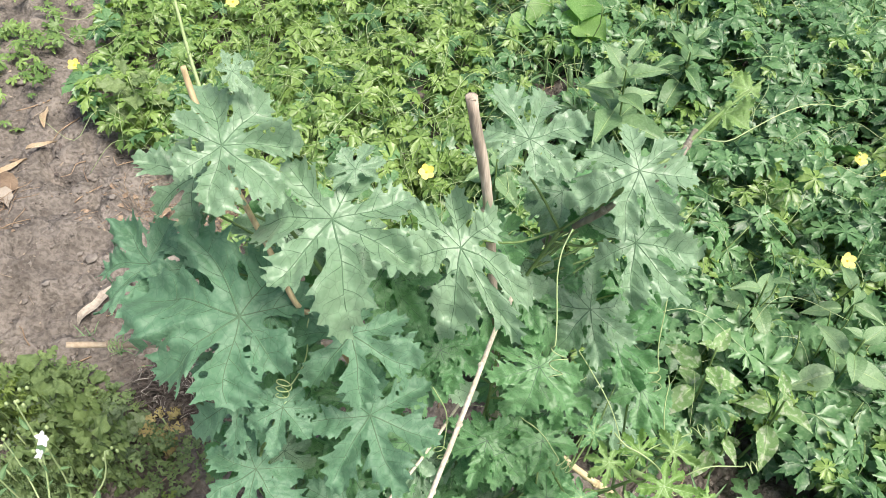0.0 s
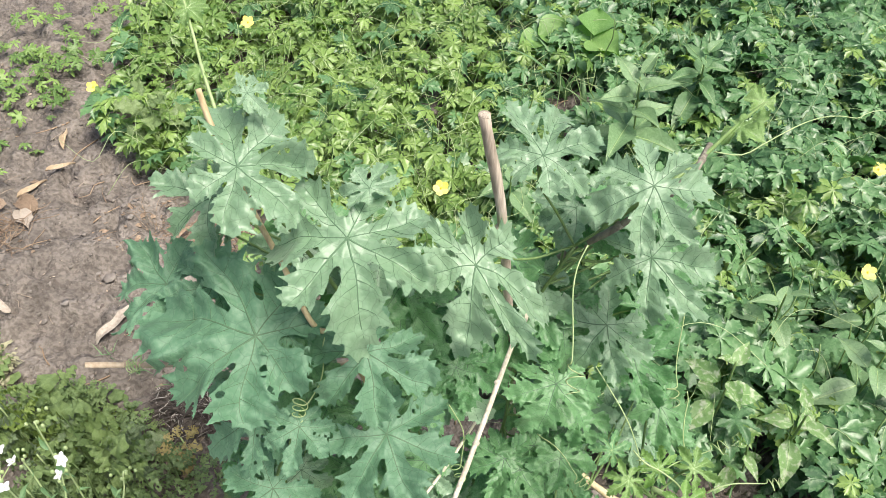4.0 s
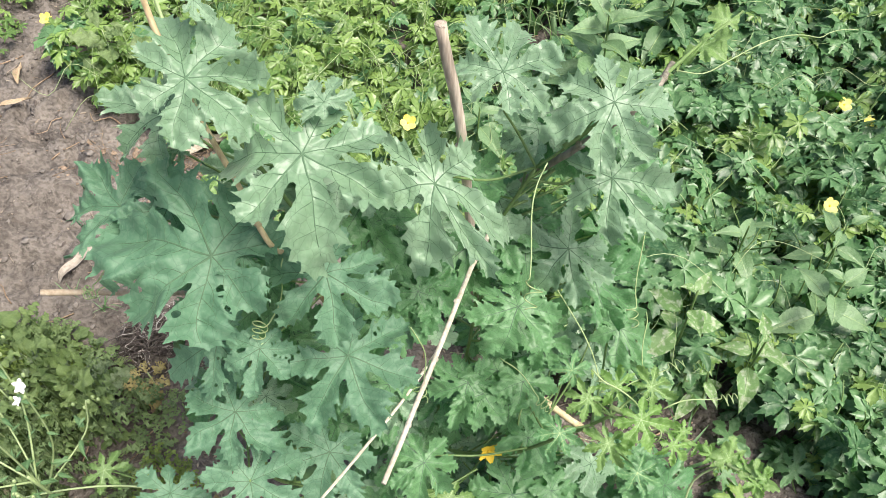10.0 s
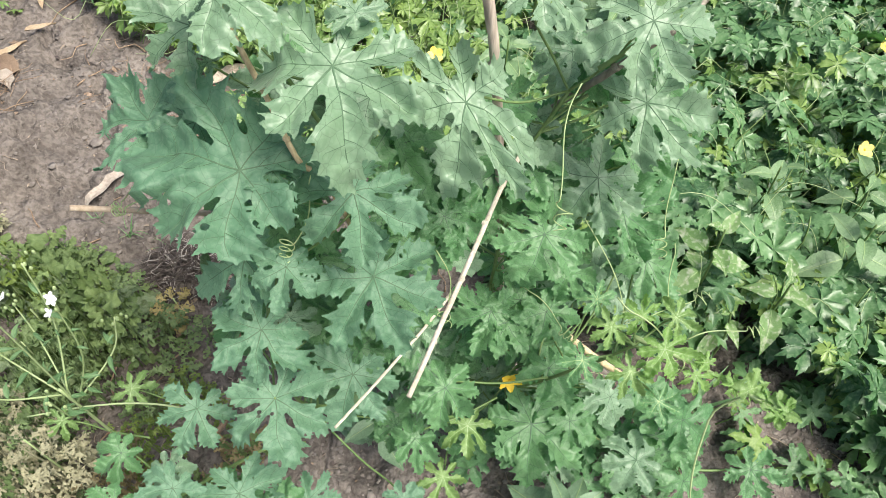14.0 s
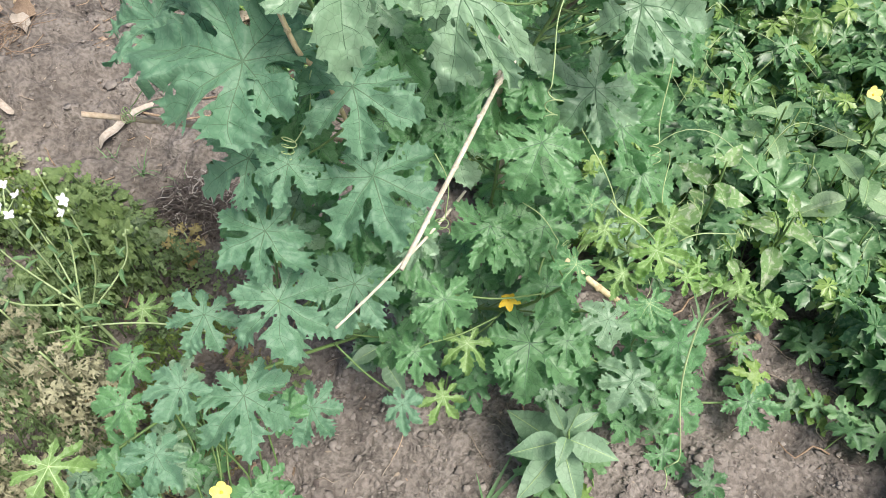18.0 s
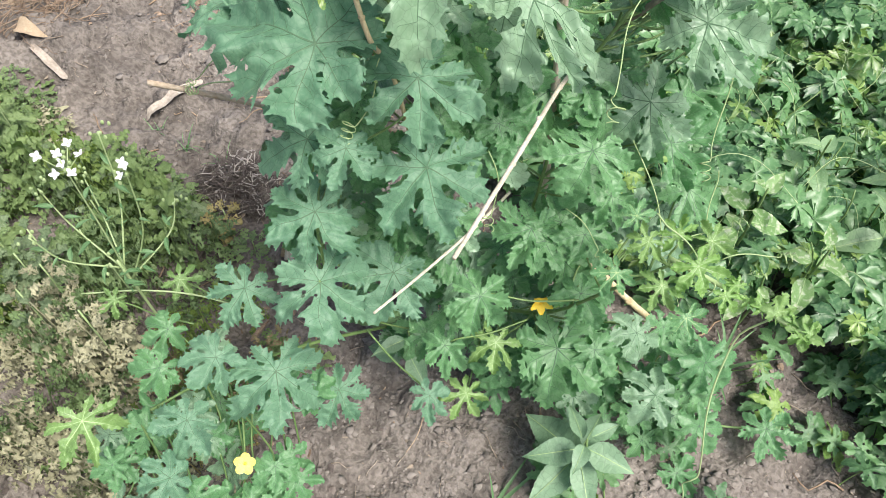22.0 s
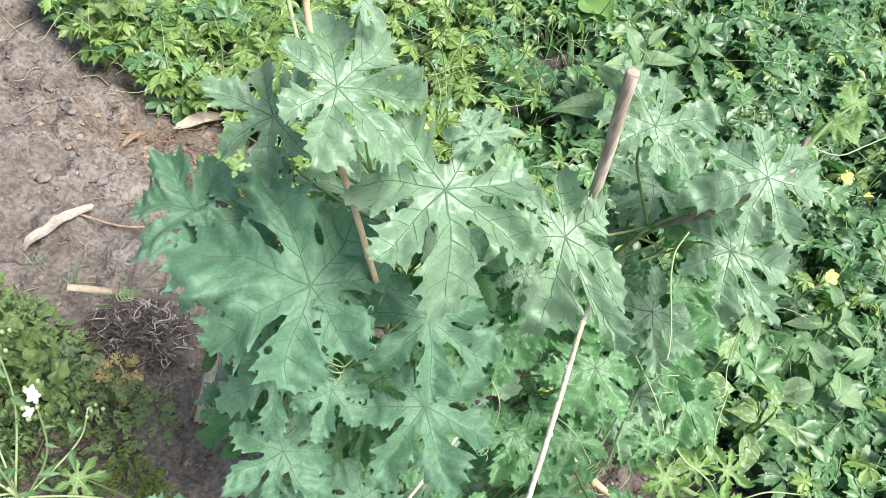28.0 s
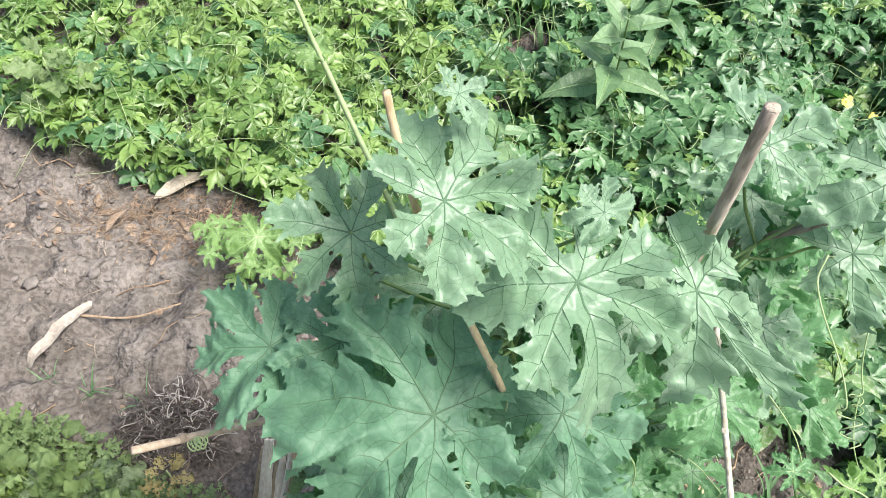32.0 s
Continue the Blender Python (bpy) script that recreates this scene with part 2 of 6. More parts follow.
def dead(name, tones, scale=(30, 30, 30), rough=0.85, bump=0.5):
    """Dry wood, straw or dead leaf: streaked noise in two scales."""
    mat = bpy.data.materials.new(name)
    mat.use_nodes = True
    nt = mat.node_tree
    n, l = nt.nodes, nt.links
    bsdf = n["Principled BSDF"]
    tc, mp = n.new("ShaderNodeTexCoord"), n.new("ShaderNodeMapping")
    mp.inputs["Scale"].default_value = scale
    l.new(tc.outputs["Object"], mp.inputs["Vector"])
    tex, low = n.new("ShaderNodeTexNoise"), n.new("ShaderNodeTexNoise")
    tex.inputs["Scale"].default_value, tex.inputs["Detail"].default_value = 4.0, 6
    low.inputs["Scale"].default_value = 0.8
    l.new(mp.outputs[0], tex.inputs["Vector"])
    l.new(mp.outputs[0], low.inputs["Vector"])
    ramp = n.new("ShaderNodeValToRGB")
    ramp.color_ramp.elements[0].position, ramp.color_ramp.elements[1].position = 0.32, 0.7
    ramp.color_ramp.elements[0].color, ramp.color_ramp.elements[1].color = (*tones[0], 1), (*tones[2], 1)
    mid = ramp.color_ramp.elements.new(0.5)
    mid.color = (*tones[1], 1)
    info, geo = n.new("ShaderNodeObjectInfo"), n.new("ShaderNodeNewGeometry")
    a, b, c = n.new("ShaderNodeMath"), n.new("ShaderNodeMath"), n.new("ShaderNodeMath")
    a.operation, b.operation, c.operation = "ADD", "FRACT", "MULTIPLY_ADD"
    l.new(info.outputs["Random"], a.inputs[0])
    l.new(geo.outputs["Random Per Island"], a.inputs[1])
    l.new(a.outputs[0], b.inputs[0])
    l.new(b.outputs[0], c.inputs[0])
    c.inputs[1].default_value = 0.35
    av = n.new("ShaderNodeMath")
    av.operation = "MULTIPLY_ADD"
    l.new(tex.outputs["Fac"], av.inputs[0])
    av.inputs[1].default_value = 0.6
    l.new(low.outputs["Fac"], c.inputs[2])
    sc = n.new("ShaderNodeMath")
    sc.operation = "MULTIPLY_ADD"
    l.new(c.outputs[0], sc.inputs[0])
    sc.inputs[1].default_value, sc.inputs[2].default_value = 0.4, -0.07
    l.new(sc.outputs[0], av.inputs[2])
    l.new(av.outputs[0], ramp.inputs["Fac"])
    l.new(ramp.outputs[0], bsdf.inputs["Base Color"])
    bsdf.inputs["Roughness"].default_value = rough
    bp = n.new("ShaderNodeBump")
    bp.inputs["Strength"].default_value, bp.inputs["Distance"].default_value = bump, 0.004
    l.new(tex.outputs["Fac"], bp.inputs["Height"])
    l.new(bp.outputs[0], bsdf.inputs["Normal"])
    return mat


M_STAKE = dead("weathered_stake_wood", ((0.26, 0.21, 0.165), (0.47, 0.395, 0.32), (0.68, 0.6, 0.5)), (70, 70, 5))
M_SPLIT = dead("bleached_split_wood", ((0.55, 0.48, 0.39), (0.72, 0.66, 0.57), (0.84, 0.8, 0.72)), (90, 90, 10))
M_CHIP = dead("pale_wood_chip", ((0.35, 0.29, 0.22), (0.52, 0.46, 0.37), (0.68, 0.63, 0.54)), (40, 40, 40))
M_STICK = dead("pale_dry_stick", ((0.42, 0.37, 0.28), (0.57, 0.52, 0.42), (0.7, 0.66, 0.56)), (60, 60, 8))
M_BARK = dead("brown_bark", ((0.17, 0.115, 0.075), (0.3, 0.21, 0.14), (0.43, 0.33, 0.23)), (60, 60, 8))
M_TAN = dead("tan_bark", ((0.36, 0.27, 0.15), (0.54, 0.43, 0.26), (0.66, 0.56, 0.39)), (60, 60, 8))
M_BRANCH = dead("dull_tan_bark", ((0.25, 0.19, 0.13), (0.39, 0.31, 0.225), (0.5, 0.42, 0.33)), (60, 60, 8))
M_GREY = dead("grey_twig", ((0.13, 0.12, 0.09), (0.23, 0.21, 0.165), (0.35, 0.32, 0.26)), (60, 60, 8))
M_STRAW = dead("straw", ((0.16, 0.125, 0.095), (0.27, 0.22, 0.17), (0.42, 0.36, 0.29)), (20, 20, 20))
M_ROT = dead("rotting_plant", ((0.05, 0.04, 0.036), (0.105, 0.085, 0.075), (0.21, 0.18, 0.16)), (20, 20, 20))
M_ASH = dead("ashen_strand", ((0.25, 0.22, 0.2), (0.39, 0.36, 0.33), (0.52, 0.48, 0.44)), (20, 20, 20))
M_DRYLEAF = dead("dry_leaf", ((0.3, 0.22, 0.14), (0.45, 0.35, 0.24), (0.58, 0.48, 0.36)), (40, 40, 40))
M_HUSK = dead("pale_husk", ((0.25, 0.21, 0.17), (0.37, 0.32, 0.27), (0.49, 0.44, 0.37)), (40, 40, 40))
M_RUST = dead("rust_dry_leaf", ((0.14, 0.095, 0.065), (0.25, 0.18, 0.125), (0.4, 0.31, 0.23)), (40, 40, 40))
M_CLOD = dead("soil_clod", ((0.12, 0.104, 0.092), (0.2, 0.177, 0.158), (0.28, 0.25, 0.225)), (25, 25, 25), 0.95)


def soil_material():
    mat = bpy.data.materials.new("damp_soil")
    mat.use_nodes = True
    nt = mat.node_tree
    n, l = nt.nodes, nt.links
    bsdf = n["Principled BSDF"]
    tc = n.new("ShaderNodeTexCoord")
    texs = []
    for s, d in ((2.2, 4), (14, 8), (110, 9)):
        tex = n.new("ShaderNodeTexNoise")
        tex.inputs["Scale"].default_value, tex.inputs["Detail"].default_value = s, d
        l.new(tc.outputs["Object"], tex.inputs["Vector"])
        texs.append(tex)
    r1 = n.new("ShaderNodeValToRGB")
    r1.color_ramp.elements[0].position, r1.color_ramp.elements[1].position = 0.35, 0.68
    r1.color_ramp.elements[0].color, r1.color_ramp.elements[1].color = (0.165, 0.144, 0.129, 1), (0.272, 0.243, 0.22, 1)
    l.new(texs[0].outputs["Fac"], r1.inputs["Fac"])
    r2 = n.new("ShaderNodeValToRGB")
    r2.color_ramp.elements[0].position, r2.color_ramp.elements[1].position = 0.3, 0.66
    r2.color_ramp.elements[0].color, r2.color_ramp.elements[1].color = (0.56, 0.55, 0.54, 1), (1.1, 1.1, 1.09, 1)
    l.new(texs[1].outputs["Fac"], r2.inputs["Fac"])
    m = n.new("ShaderNodeMix")
    m.data_type, m.blend_type = "RGBA", "MULTIPLY"
    m.inputs["Factor"].default_value = 1
    l.new(r1.outputs[0], m.inputs["A"])
    l.new(r2.outputs[0], m.inputs["B"])
    # fine crumbs, darker where the fine noise dips, and small pits
    speck = n.new("ShaderNodeValToRGB")
    speck.color_ramp.elements[0].position, speck.color_ramp.elements[1].position = 0.41, 0.57
    speck.color_ramp.elements[0].color, speck.color_ramp.elements[1].color = (0.5, 0.48, 0.46, 1), (1.12, 1.12, 1.12, 1)
    l.new(texs[2].outputs["Fac"], speck.inputs["Fac"])
    m2 = n.new("ShaderNodeMix")
    m2.data_type, m2.blend_type = "RGBA", "MULTIPLY"
    m2.inputs["Factor"].default_value = 0.6
    l.new(m.outputs["Result"], m2.inputs["A"])
    l.new(speck.outputs[0], m2.inputs["B"])
    pits = n.new("ShaderNodeTexVoronoi")
    pits.inputs["Scale"].default_value = 75
    l.new(tc.outputs["Object"], pits.inputs["Vector"])
    hole = n.new("ShaderNodeMapRange")
    hole.inputs["From Min"].default_value, hole.inputs["From Max"].default_value = 0.08, 0.3
    l.new(pits.outputs["Distance"], hole.inputs["Value"])
    l.new(m2.outputs["Result"], bsdf.inputs["Base Color"])
    bsdf.inputs["Roughness"].default_value = 0.8
    bsdf.inputs["Specular IOR Level"].default_value = 0.35
    s1 = n.new("ShaderNodeMath")
    s1.operation = "MULTIPLY_ADD"
    l.new(texs[2].outputs["Fac"], s1.inputs[0])
    s1.inputs[1].default_value = 0.35
    l.new(texs[1].outputs["Fac"], s1.inputs[2])
    bp = n.new("ShaderNodeBump")
    bp.inputs["Strength"].default_value, bp.inputs["Distance"].default_value = 0.9, 0.026
    s2 = n.new("ShaderNodeMath")
    s2.operation = "MULTIPLY_ADD"
    l.new(hole.outputs[0], s2.inputs[0])
    s2.inputs[1].default_value = 0.07
    l.new(s1.outputs[0], s2.inputs[2])
    l.new(s2.outputs[0], bp.inputs["Height"])
    l.new(bp.outputs[0], bsdf.inputs["Normal"])
    return mat


M_SOIL = soil_material()

# ---- helpers for things and parts ----


def mesh_of(name, verts, faces, mat, smooth=True):
    me = bpy.data.meshes.new(name)
    me.from_pydata([tuple(v) for v in verts], [], [tuple(int(i) for i in f) for f in faces])
    me.materials.append(mat)
    if smooth:
        me.polygons.foreach_set("use_smooth", [True] * len(me.polygons))
    me.update()
    return me


def thing(name, at, label, category, group="", kind=""):
    ob = new(name)
    ob.empty_display_size = 0.05
    ob.location = at
    return tagged(ob, label, category, group, kind)


def under(ob, parent):
    """Hangs ob, placed in world coordinates, under a thing that is only shifted."""
    ob.parent = parent
    ob.matrix_parent_inverse = Matrix.Translation(-Vector(parent.location))
    return ob


def part(name, me, parent, m=None, label=""):
    ob = new(name, me)
    if m is not None:
        ob.matrix_basis = m
    under(ob, parent)
    return tagged(ob, label)


def basis(at, along, normal, width=1.0, size=None):
    """The pose of a leaf: its foot, the way to its tip (whose length is its size) and the side that it turns to the light."""
    y = Vector(along)
    s = size or y.length
    y.normalize()
    z = Vector(normal)
    z = (z - y * z.dot(y)).normalized()
    x = y.cross(z)
    m = Matrix(((x.x * s * width, y.x * s, z.x * s, at[0]), (x.y * s * width, y.y * s, z.y * s, at[1]), (x.z * s * width, y.z * s, z.z * s, at[2]), (0, 0, 0, 1)))
    return m


def smooth_line(points, steps=8):
    """A rounded line through some points (Catmull-Rom)."""
    p = [Vector(q) for q in points]
    p = [p[0] * 2 - p[1], *p, p[-1] * 2 - p[-2]]
    out = []
    for i in range(1, len(p) - 2):
        for k in range(steps):
            t = k / steps
            a, b, c, d = p[i - 1], p[i], p[i + 1], p[i + 2]
            out.append(0.5 * ((2 * b) + (c - a) * t + (2 * a - 5 * b + 4 * c - d) * t * t + (3 * b - a - 3 * c + d) * t ** 3))
    out.append(p[-2])
    return out


def tube_arrays(line, r0, r1, sides=6, rough=0.0, seed=0, caps=True):
    """Vertices and faces of a tapering round tube along a line."""
    verts, faces = [], []
    count = len(line)
    prev = Vector((0.3, 0.5, 0.81))
    rr = random.Random(seed)
    for i, p in enumerate(line):
        d = (line[min(i + 1, count - 1)] - line[max(i - 1, 0)])
        d = d.normalized() if d.length > 1e-9 else Vector((0, 0, 1))
        u = prev - d * prev.dot(d)
        if u.length < 1e-4:
            u = d.orthogonal()
        u.normalize()
        prev = u
        v = d.cross(u)
        r = r0 + (r1 - r0) * i / max(count - 1, 1)
        for k in range(sides):
            a = 2 * math.pi * k / sides
            q = r * (1 + rough * (rr.random() - 0.5))
            verts.append(p + (u * math.cos(a) + v * math.sin(a)) * q)
    for i in range(count - 1):
        for k in range(sides):
            a, b = i * sides + k, i * sides + (k + 1) % sides
            faces.append((a, b, b + sides, a + sides))
    if caps:
        faces.append(tuple(range(sides - 1, -1, -1)))
        faces.append(tuple(range((count - 1) * sides, count * sides)))
    return verts, faces


def tube(name, points, r0, r1, mat, parent=None, sides=6, steps=8, rough=0.0, seed=0, label=""):
    line = smooth_line(points, steps)
    o = Vector(points[0])
    v, f = tube_arrays([p - o for p in line], r0, r1, sides, rough, seed)
    me = mesh_of(name, v, f, mat)
    if parent is None:
        ob = new(name, me)
        ob.location = o
        return ob
    return part(name, me, parent, Matrix.Translation(o), label)


class Heap:
    """Gathers many small copies of templates into one mesh."""

    def __init__(self):
        self.v, self.f, self.n = [], [], 0

    def add(self, template, m):
        v, f = template
        a = np.array(m)
        self.v.append(v @ a[:3, :3].T + a[:3, 3])
        self.f.extend([tuple(i + self.n for i in q) for q in f])
        self.n += len(v)

    def mesh(self, name, mat, smooth=True):
        me = bpy.data.meshes.new(name)
        if self.v:
            me.from_pydata(np.concatenate(self.v).tolist(), [], self.f)
        me.materials.append(mat)
        if smooth:
            me.polygons.foreach_set("use_smooth", [True] * len(me.polygons))
        me.update()
        return me


# ---- leaf shapes ----
LOBES = ((0, 1.0, 25), (50, 0.95, 25), (-50, 0.95, 25), (100, 0.84, 25), (-100, 0.84, 25), (147, 0.66, 21), (-147, 0.66, 21))


def bent(x, y, k):
    """Pulls a leaf's plan out of true, so that its ribs and lobes sweep in curves."""
    o = k["o"]
    q = 0.13 * min(1.0, math.hypot(x, y) * 1.6)
    return x + q * noise.noise((x * 1.7 + o, y * 1.7 + 3, o)), y + q * noise.noise((x * 1.7 + 9, y * 1.7 + o, o + 5))


def leaf_height(x, y, k):
    """The relief of a leaf: drooping, waved and puffed between its veins."""
    rr = math.hypot(x, y)
    th = math.atan2(x, y)
    z = -k["droop"] * rr * rr + k["wave"] * rr * rr * math.sin(3 * th + k["p"]) + 0.5 * k["wave"] * rr ** 3 * math.sin(7 * th + 2 * k["p"])
    near = min(abs((th - math.radians(a) + math.pi) % (2 * math.pi) - math.pi) for a, _, _ in LOBES)
    z += k["puff"] * math.sin(min(1.0, near * rr / 0.24) * 1.57) ** 1.5 * min(1.0, rr / 0.5)
    along, off = rr * math.cos(near), rr * math.sin(near)
    if near < 0.8:
        z -= 0.06 * k["puff"] * math.cos(2 * math.pi * ((along - 0.85 * off) / 0.19 - 0.71)) * min(1.0, off / 0.06) * min(1.0, rr / 0.3)
    # each lobe lifted or let down, and twisted along its rib
    if rr > 0.3:
        which = min(range(len(LOBES)), key=lambda i: abs((th - math.radians(LOBES[i][0]) + math.pi) % (2 * math.pi) - math.pi))
        turn = (th - math.radians(LOBES[which][0]) + math.pi) % (2 * math.pi) - math.pi
        far = rr - 0.3
        z += k["twist"] * far * (1.5 * rr * math.sin(turn) * math.sin(k["o"] * 7 + which * 2.7) + 0.8 * far * math.sin(k["o"] * 5 + which * 1.9))
        z -= 0.5 * k["twist"] * far * abs(rr * math.sin(turn))
    z += 1.3 * k["wave"] * max(0.0, rr - 0.35) * noise.noise((x * 6 + k["o"], y * 6, 2.0))
    z += 0.38 * rr * rr * noise.noise((math.sin(th) * 1.6 + k["o"], math.cos(th) * 1.6, 7.0))
    z += 0.035 * noise.noise((x * 3.2 + k["o"], y * 3.2, k["o"])) + 0.014 * noise.noise((x * 9 + k["o"], y * 9, 4.0))
    return z


# the teeth along one side of a lobe: how far along, how far out
TEETH = ((0.0, 0.085), (0.2, 0.095), (0.35, 0.12), (0.5, 0.275), (0.53, 0.18), (0.65, 0.28), (0.675, 0.15), (0.785, 0.205), (0.81, 0.09), (0.905, 0.115), (0.925, 0.04), (1.0, 0.0))
# the side veins of a lobe: where each one leaves the rib, and where it ends
SIDES = ((0.24, 0.5, 0.16), (0.4, 0.62, 0.235), (0.6, 0.77, 0.2))


def cut_leaf(seed, step=0.03, droop=0.2, wave=0.085, puff=0.1, holes=0, lean=1.0):
    """A gourd leaf with broad lobes that nearly close on each other, each coarsely toothed: a fine sheet trimmed along its outline. lean under 1 gives narrower lobes and wider cuts."""
    rnd = random.Random(seed)
    lean *= rnd.uniform(0.94, 1.08)
    k = {"droop": droop * rnd.uniform(0.7, 1.3), "wave": wave, "puff": puff, "twist": 0.55, "p": rnd.uniform(0, 6), "o": rnd.uniform(0, 50)}
    n = int(2.5 / step)
    g = (np.arange(n) - n / 2) * step
    px, py = np.meshgrid(g, g + 0.12, indexing="ij")
    field = 0.24 - np.hypot(px, py - 0.05)
    for deg, length, _ in LOBES:
        a = math.radians(deg + rnd.uniform(-4, 4))
        q = length * rnd.uniform(0.9, 1.08)
        ux, uy = math.sin(a), math.cos(a)
        t, across = (px * ux + py * uy) / q, (px * uy - py * ux) / q
        across = across + rnd.uniform(-0.12, 0.12) * np.clip(t, 0, 2) ** 2
        for side in (1, -1):
            out = across * side
            tt = t - 0.4 * np.abs(out)
            at, wide = [], []
            for i, (u, w) in enumerate(TEETH):
                inner_point = 2 < i < len(TEETH) - 1
                at.append(u + (rnd.uniform(-0.016, 0.016) if inner_point else 0.0))
                wide.append(w * lean * (rnd.uniform(0.8, 1.16) if inner_point else 1.0))
            lobe = np.minimum(np.interp(tt, at, wide) - np.abs(out), np.minimum(1.0 - tt, t + 0.12)) * q
            field = np.maximum(field, np.where(out >= 0, lobe, -1.0))
    # fine uneven edge
    o = k["o"]
    field = field + 0.006 * np.sin(px * 37 + o + 3 * np.sin(py * 9 + o)) * np.sin(py * 35 + 2 * o + 3 * np.sin(px * 8))
    gap = np.abs(np.arctan2(px, -py))
    field = np.minimum(field, np.where(py < 0, (gap - 0.07) * np.hypot(px, py) + 0.02, 1))
    for _ in range(holes):
        a, q = rnd.uniform(-2.3, 2.3), rnd.uniform(0.25, 0.65)
        field = np.minimum(field, np.hypot((px - q * math.sin(a)) * rnd.uniform(0.8, 1.6), py - q * math.cos(a)) - rnd.uniform(0.012, 0.035))
    fx, fy = np.gradient(field, step)
    steep = np.maximum(np.hypot(fx, fy), 0.4)
    inside = field > 0
    keep = inside[:-1, :-1] | inside[1:, :-1] | inside[:-1, 1:] | inside[1:, 1:]
    move = np.where(inside, 0, np.clip(-field / steep, 0, step * 0.95))
    qx, qy = px + move * fx / steep, py + move * fy / steep
    index = -np.ones((n, n), int)
    used = np.zeros((n, n), bool)
    for di in (0, 1):
        for dj in (0, 1):
            used[di:n - 1 + di, dj:n - 1 + dj] |= keep
    index[used] = np.arange(used.sum())
    verts = [(*bent(float(x), float(y), k), leaf_height(float(x), float(y), k)) for x, y in zip(qx[used], qy[used])]
    i, j = np.nonzero(keep)
    faces = np.stack([index[i, j], index[i + 1, j], index[i + 1, j + 1], index[i, j + 1]], -1).tolist()
    return np.array(verts), faces, k


EDGE = ((0.18, 0.07), (0.4, 0.17), (0.62, 0.29), (0.63, 0.19), (0.83, 0.22), (0.82, 0.115))


def star_leaf(seed, lean=1.0, droop=0.3, fold=0.1, wave=0.12, tip=1.0):
    """A small palmate leaf of few faces: each lobe folded along its rib, with two teeth a side."""
    rr = random.Random(seed)
    ph = rr.uniform(0, 6)
    verts, faces = [(0.0, 0.0, 0.0)], []

    def put(x, y, up=0.0):
        r2 = x * x + y * y
        verts.append((x, y, up - droop * r2 + wave * r2 * math.sin(3 * math.atan2(x, y) + ph) + 0.06 * math.sqrt(r2) * rr.uniform(-1, 1)))
        return len(verts) - 1
    last = None
    for deg, length, _ in sorted(LOBES):
        a = math.radians(deg + rr.uniform(-7, 7))
        q = length * rr.uniform(0.82, 1.1)
        ux, uy = math.sin(a), math.cos(a)
        ribs = [put(ux * q * t, uy * q * t, -fold * 0.5) for t in (0.32, 0.66)]
        end = put(ux * q * tip, uy * q * tip, -fold * 0.6 - rr.uniform(0, 0.12))
        for side in (-1, 1):
            p = []
            for t, w in EDGE:
                t, w = t + rr.uniform(-0.03, 0.03), side * w * lean * rr.uniform(0.8, 1.2)
                p.append(put(q * (ux * t + uy * w), q * (uy * t - ux * w), fold * 0.4))
            lobe = [(0, p[0], ribs[0]), (ribs[0], p[0], p[1]), (ribs[0], p[1], p[2], p[3]), (ribs[0], p[3], ribs[1]), (ribs[1], p[3], p[4], p[5]), (ribs[1], p[5], end)]
            faces += lobe if side < 0 else [f[::-1] for f in lobe]
            if side < 0:
                if last is not None:
                    faces.append((0, p[0], last)[::-1])
            else:
                last = p[0]
    return np.array(verts), faces


def vein_arrays(k, seed, side_veins=True, thick=0.0105):
    """The raised ribs of a leaf, following its relief: one to each lobe, with forked side veins."""
    rnd = random.Random(seed)
    verts, faces = [], []

    def rib(points, w0, w1):
        n = len(verts)
        for i, (x, y) in enumerate(points):
            x2, y2 = points[min(i + 1, len(points) - 1)]
            x1, y1 = points[max(i - 1, 0)]
            dx, dy = x2 - x1, y2 - y1
            q = math.hypot(dx, dy) or 1
            w = w0 + (w1 - w0) * i / (len(points) - 1)
            z = leaf_height(x, y, k)
            for s, up in ((-1, 0.001), (0, 0.4 * w + 0.006), (1, 0.001)):
                verts.append((*bent(x - dy / q * w * s, y + dx / q * w * s, k), z + up))
        for i in range(len(points) - 1):
            for s in range(2):
                a = n + i * 3 + s
                faces.append((a, a + 1, a + 4, a + 3))

    for deg, length, w in LOBES:
        a0 = math.radians(deg)
        pts = []
        for i in range(13):
            q = 0.88 * length * i / 12
            a = a0 + 0.05 * math.sin(q * 5 + deg) * q
            pts.append((q * math.sin(a), q * math.cos(a)))
        rib(pts, thick * (1.0 if abs(deg) < 60 else 0.6), thick * 0.2)
        if side_veins:
            for q, et, es in SIDES:
                for s in (1, -1):
                    q0 = (q + (0.02 if s > 0 else -0.02)) * length
                    a = a0 + 0.05 * math.sin(q0 * 5 + deg) * q0
                    ux, uy = math.sin(a), math.cos(a)
                    x0, y0 = q0 * ux, q0 * uy
                    et2, es2 = et * length * rnd.uniform(0.95, 1.02), s * es * 0.82 * length * rnd.uniform(0.9, 1.05)
                    x1, y1 = ux * et2 + uy * es2, uy * et2 - ux * es2
                    side = []
                    for i in range(5):
                        u = i / 4
                        w = 0.05 * length * math.sin(math.pi * u)
                        side.append((x0 + (x1 - x0) * u + uy * s * w, y0 + (y1 - y0) * u - ux * s * w))
                    rib(side, thick * 0.26, thick * 0.06)
    return verts, faces


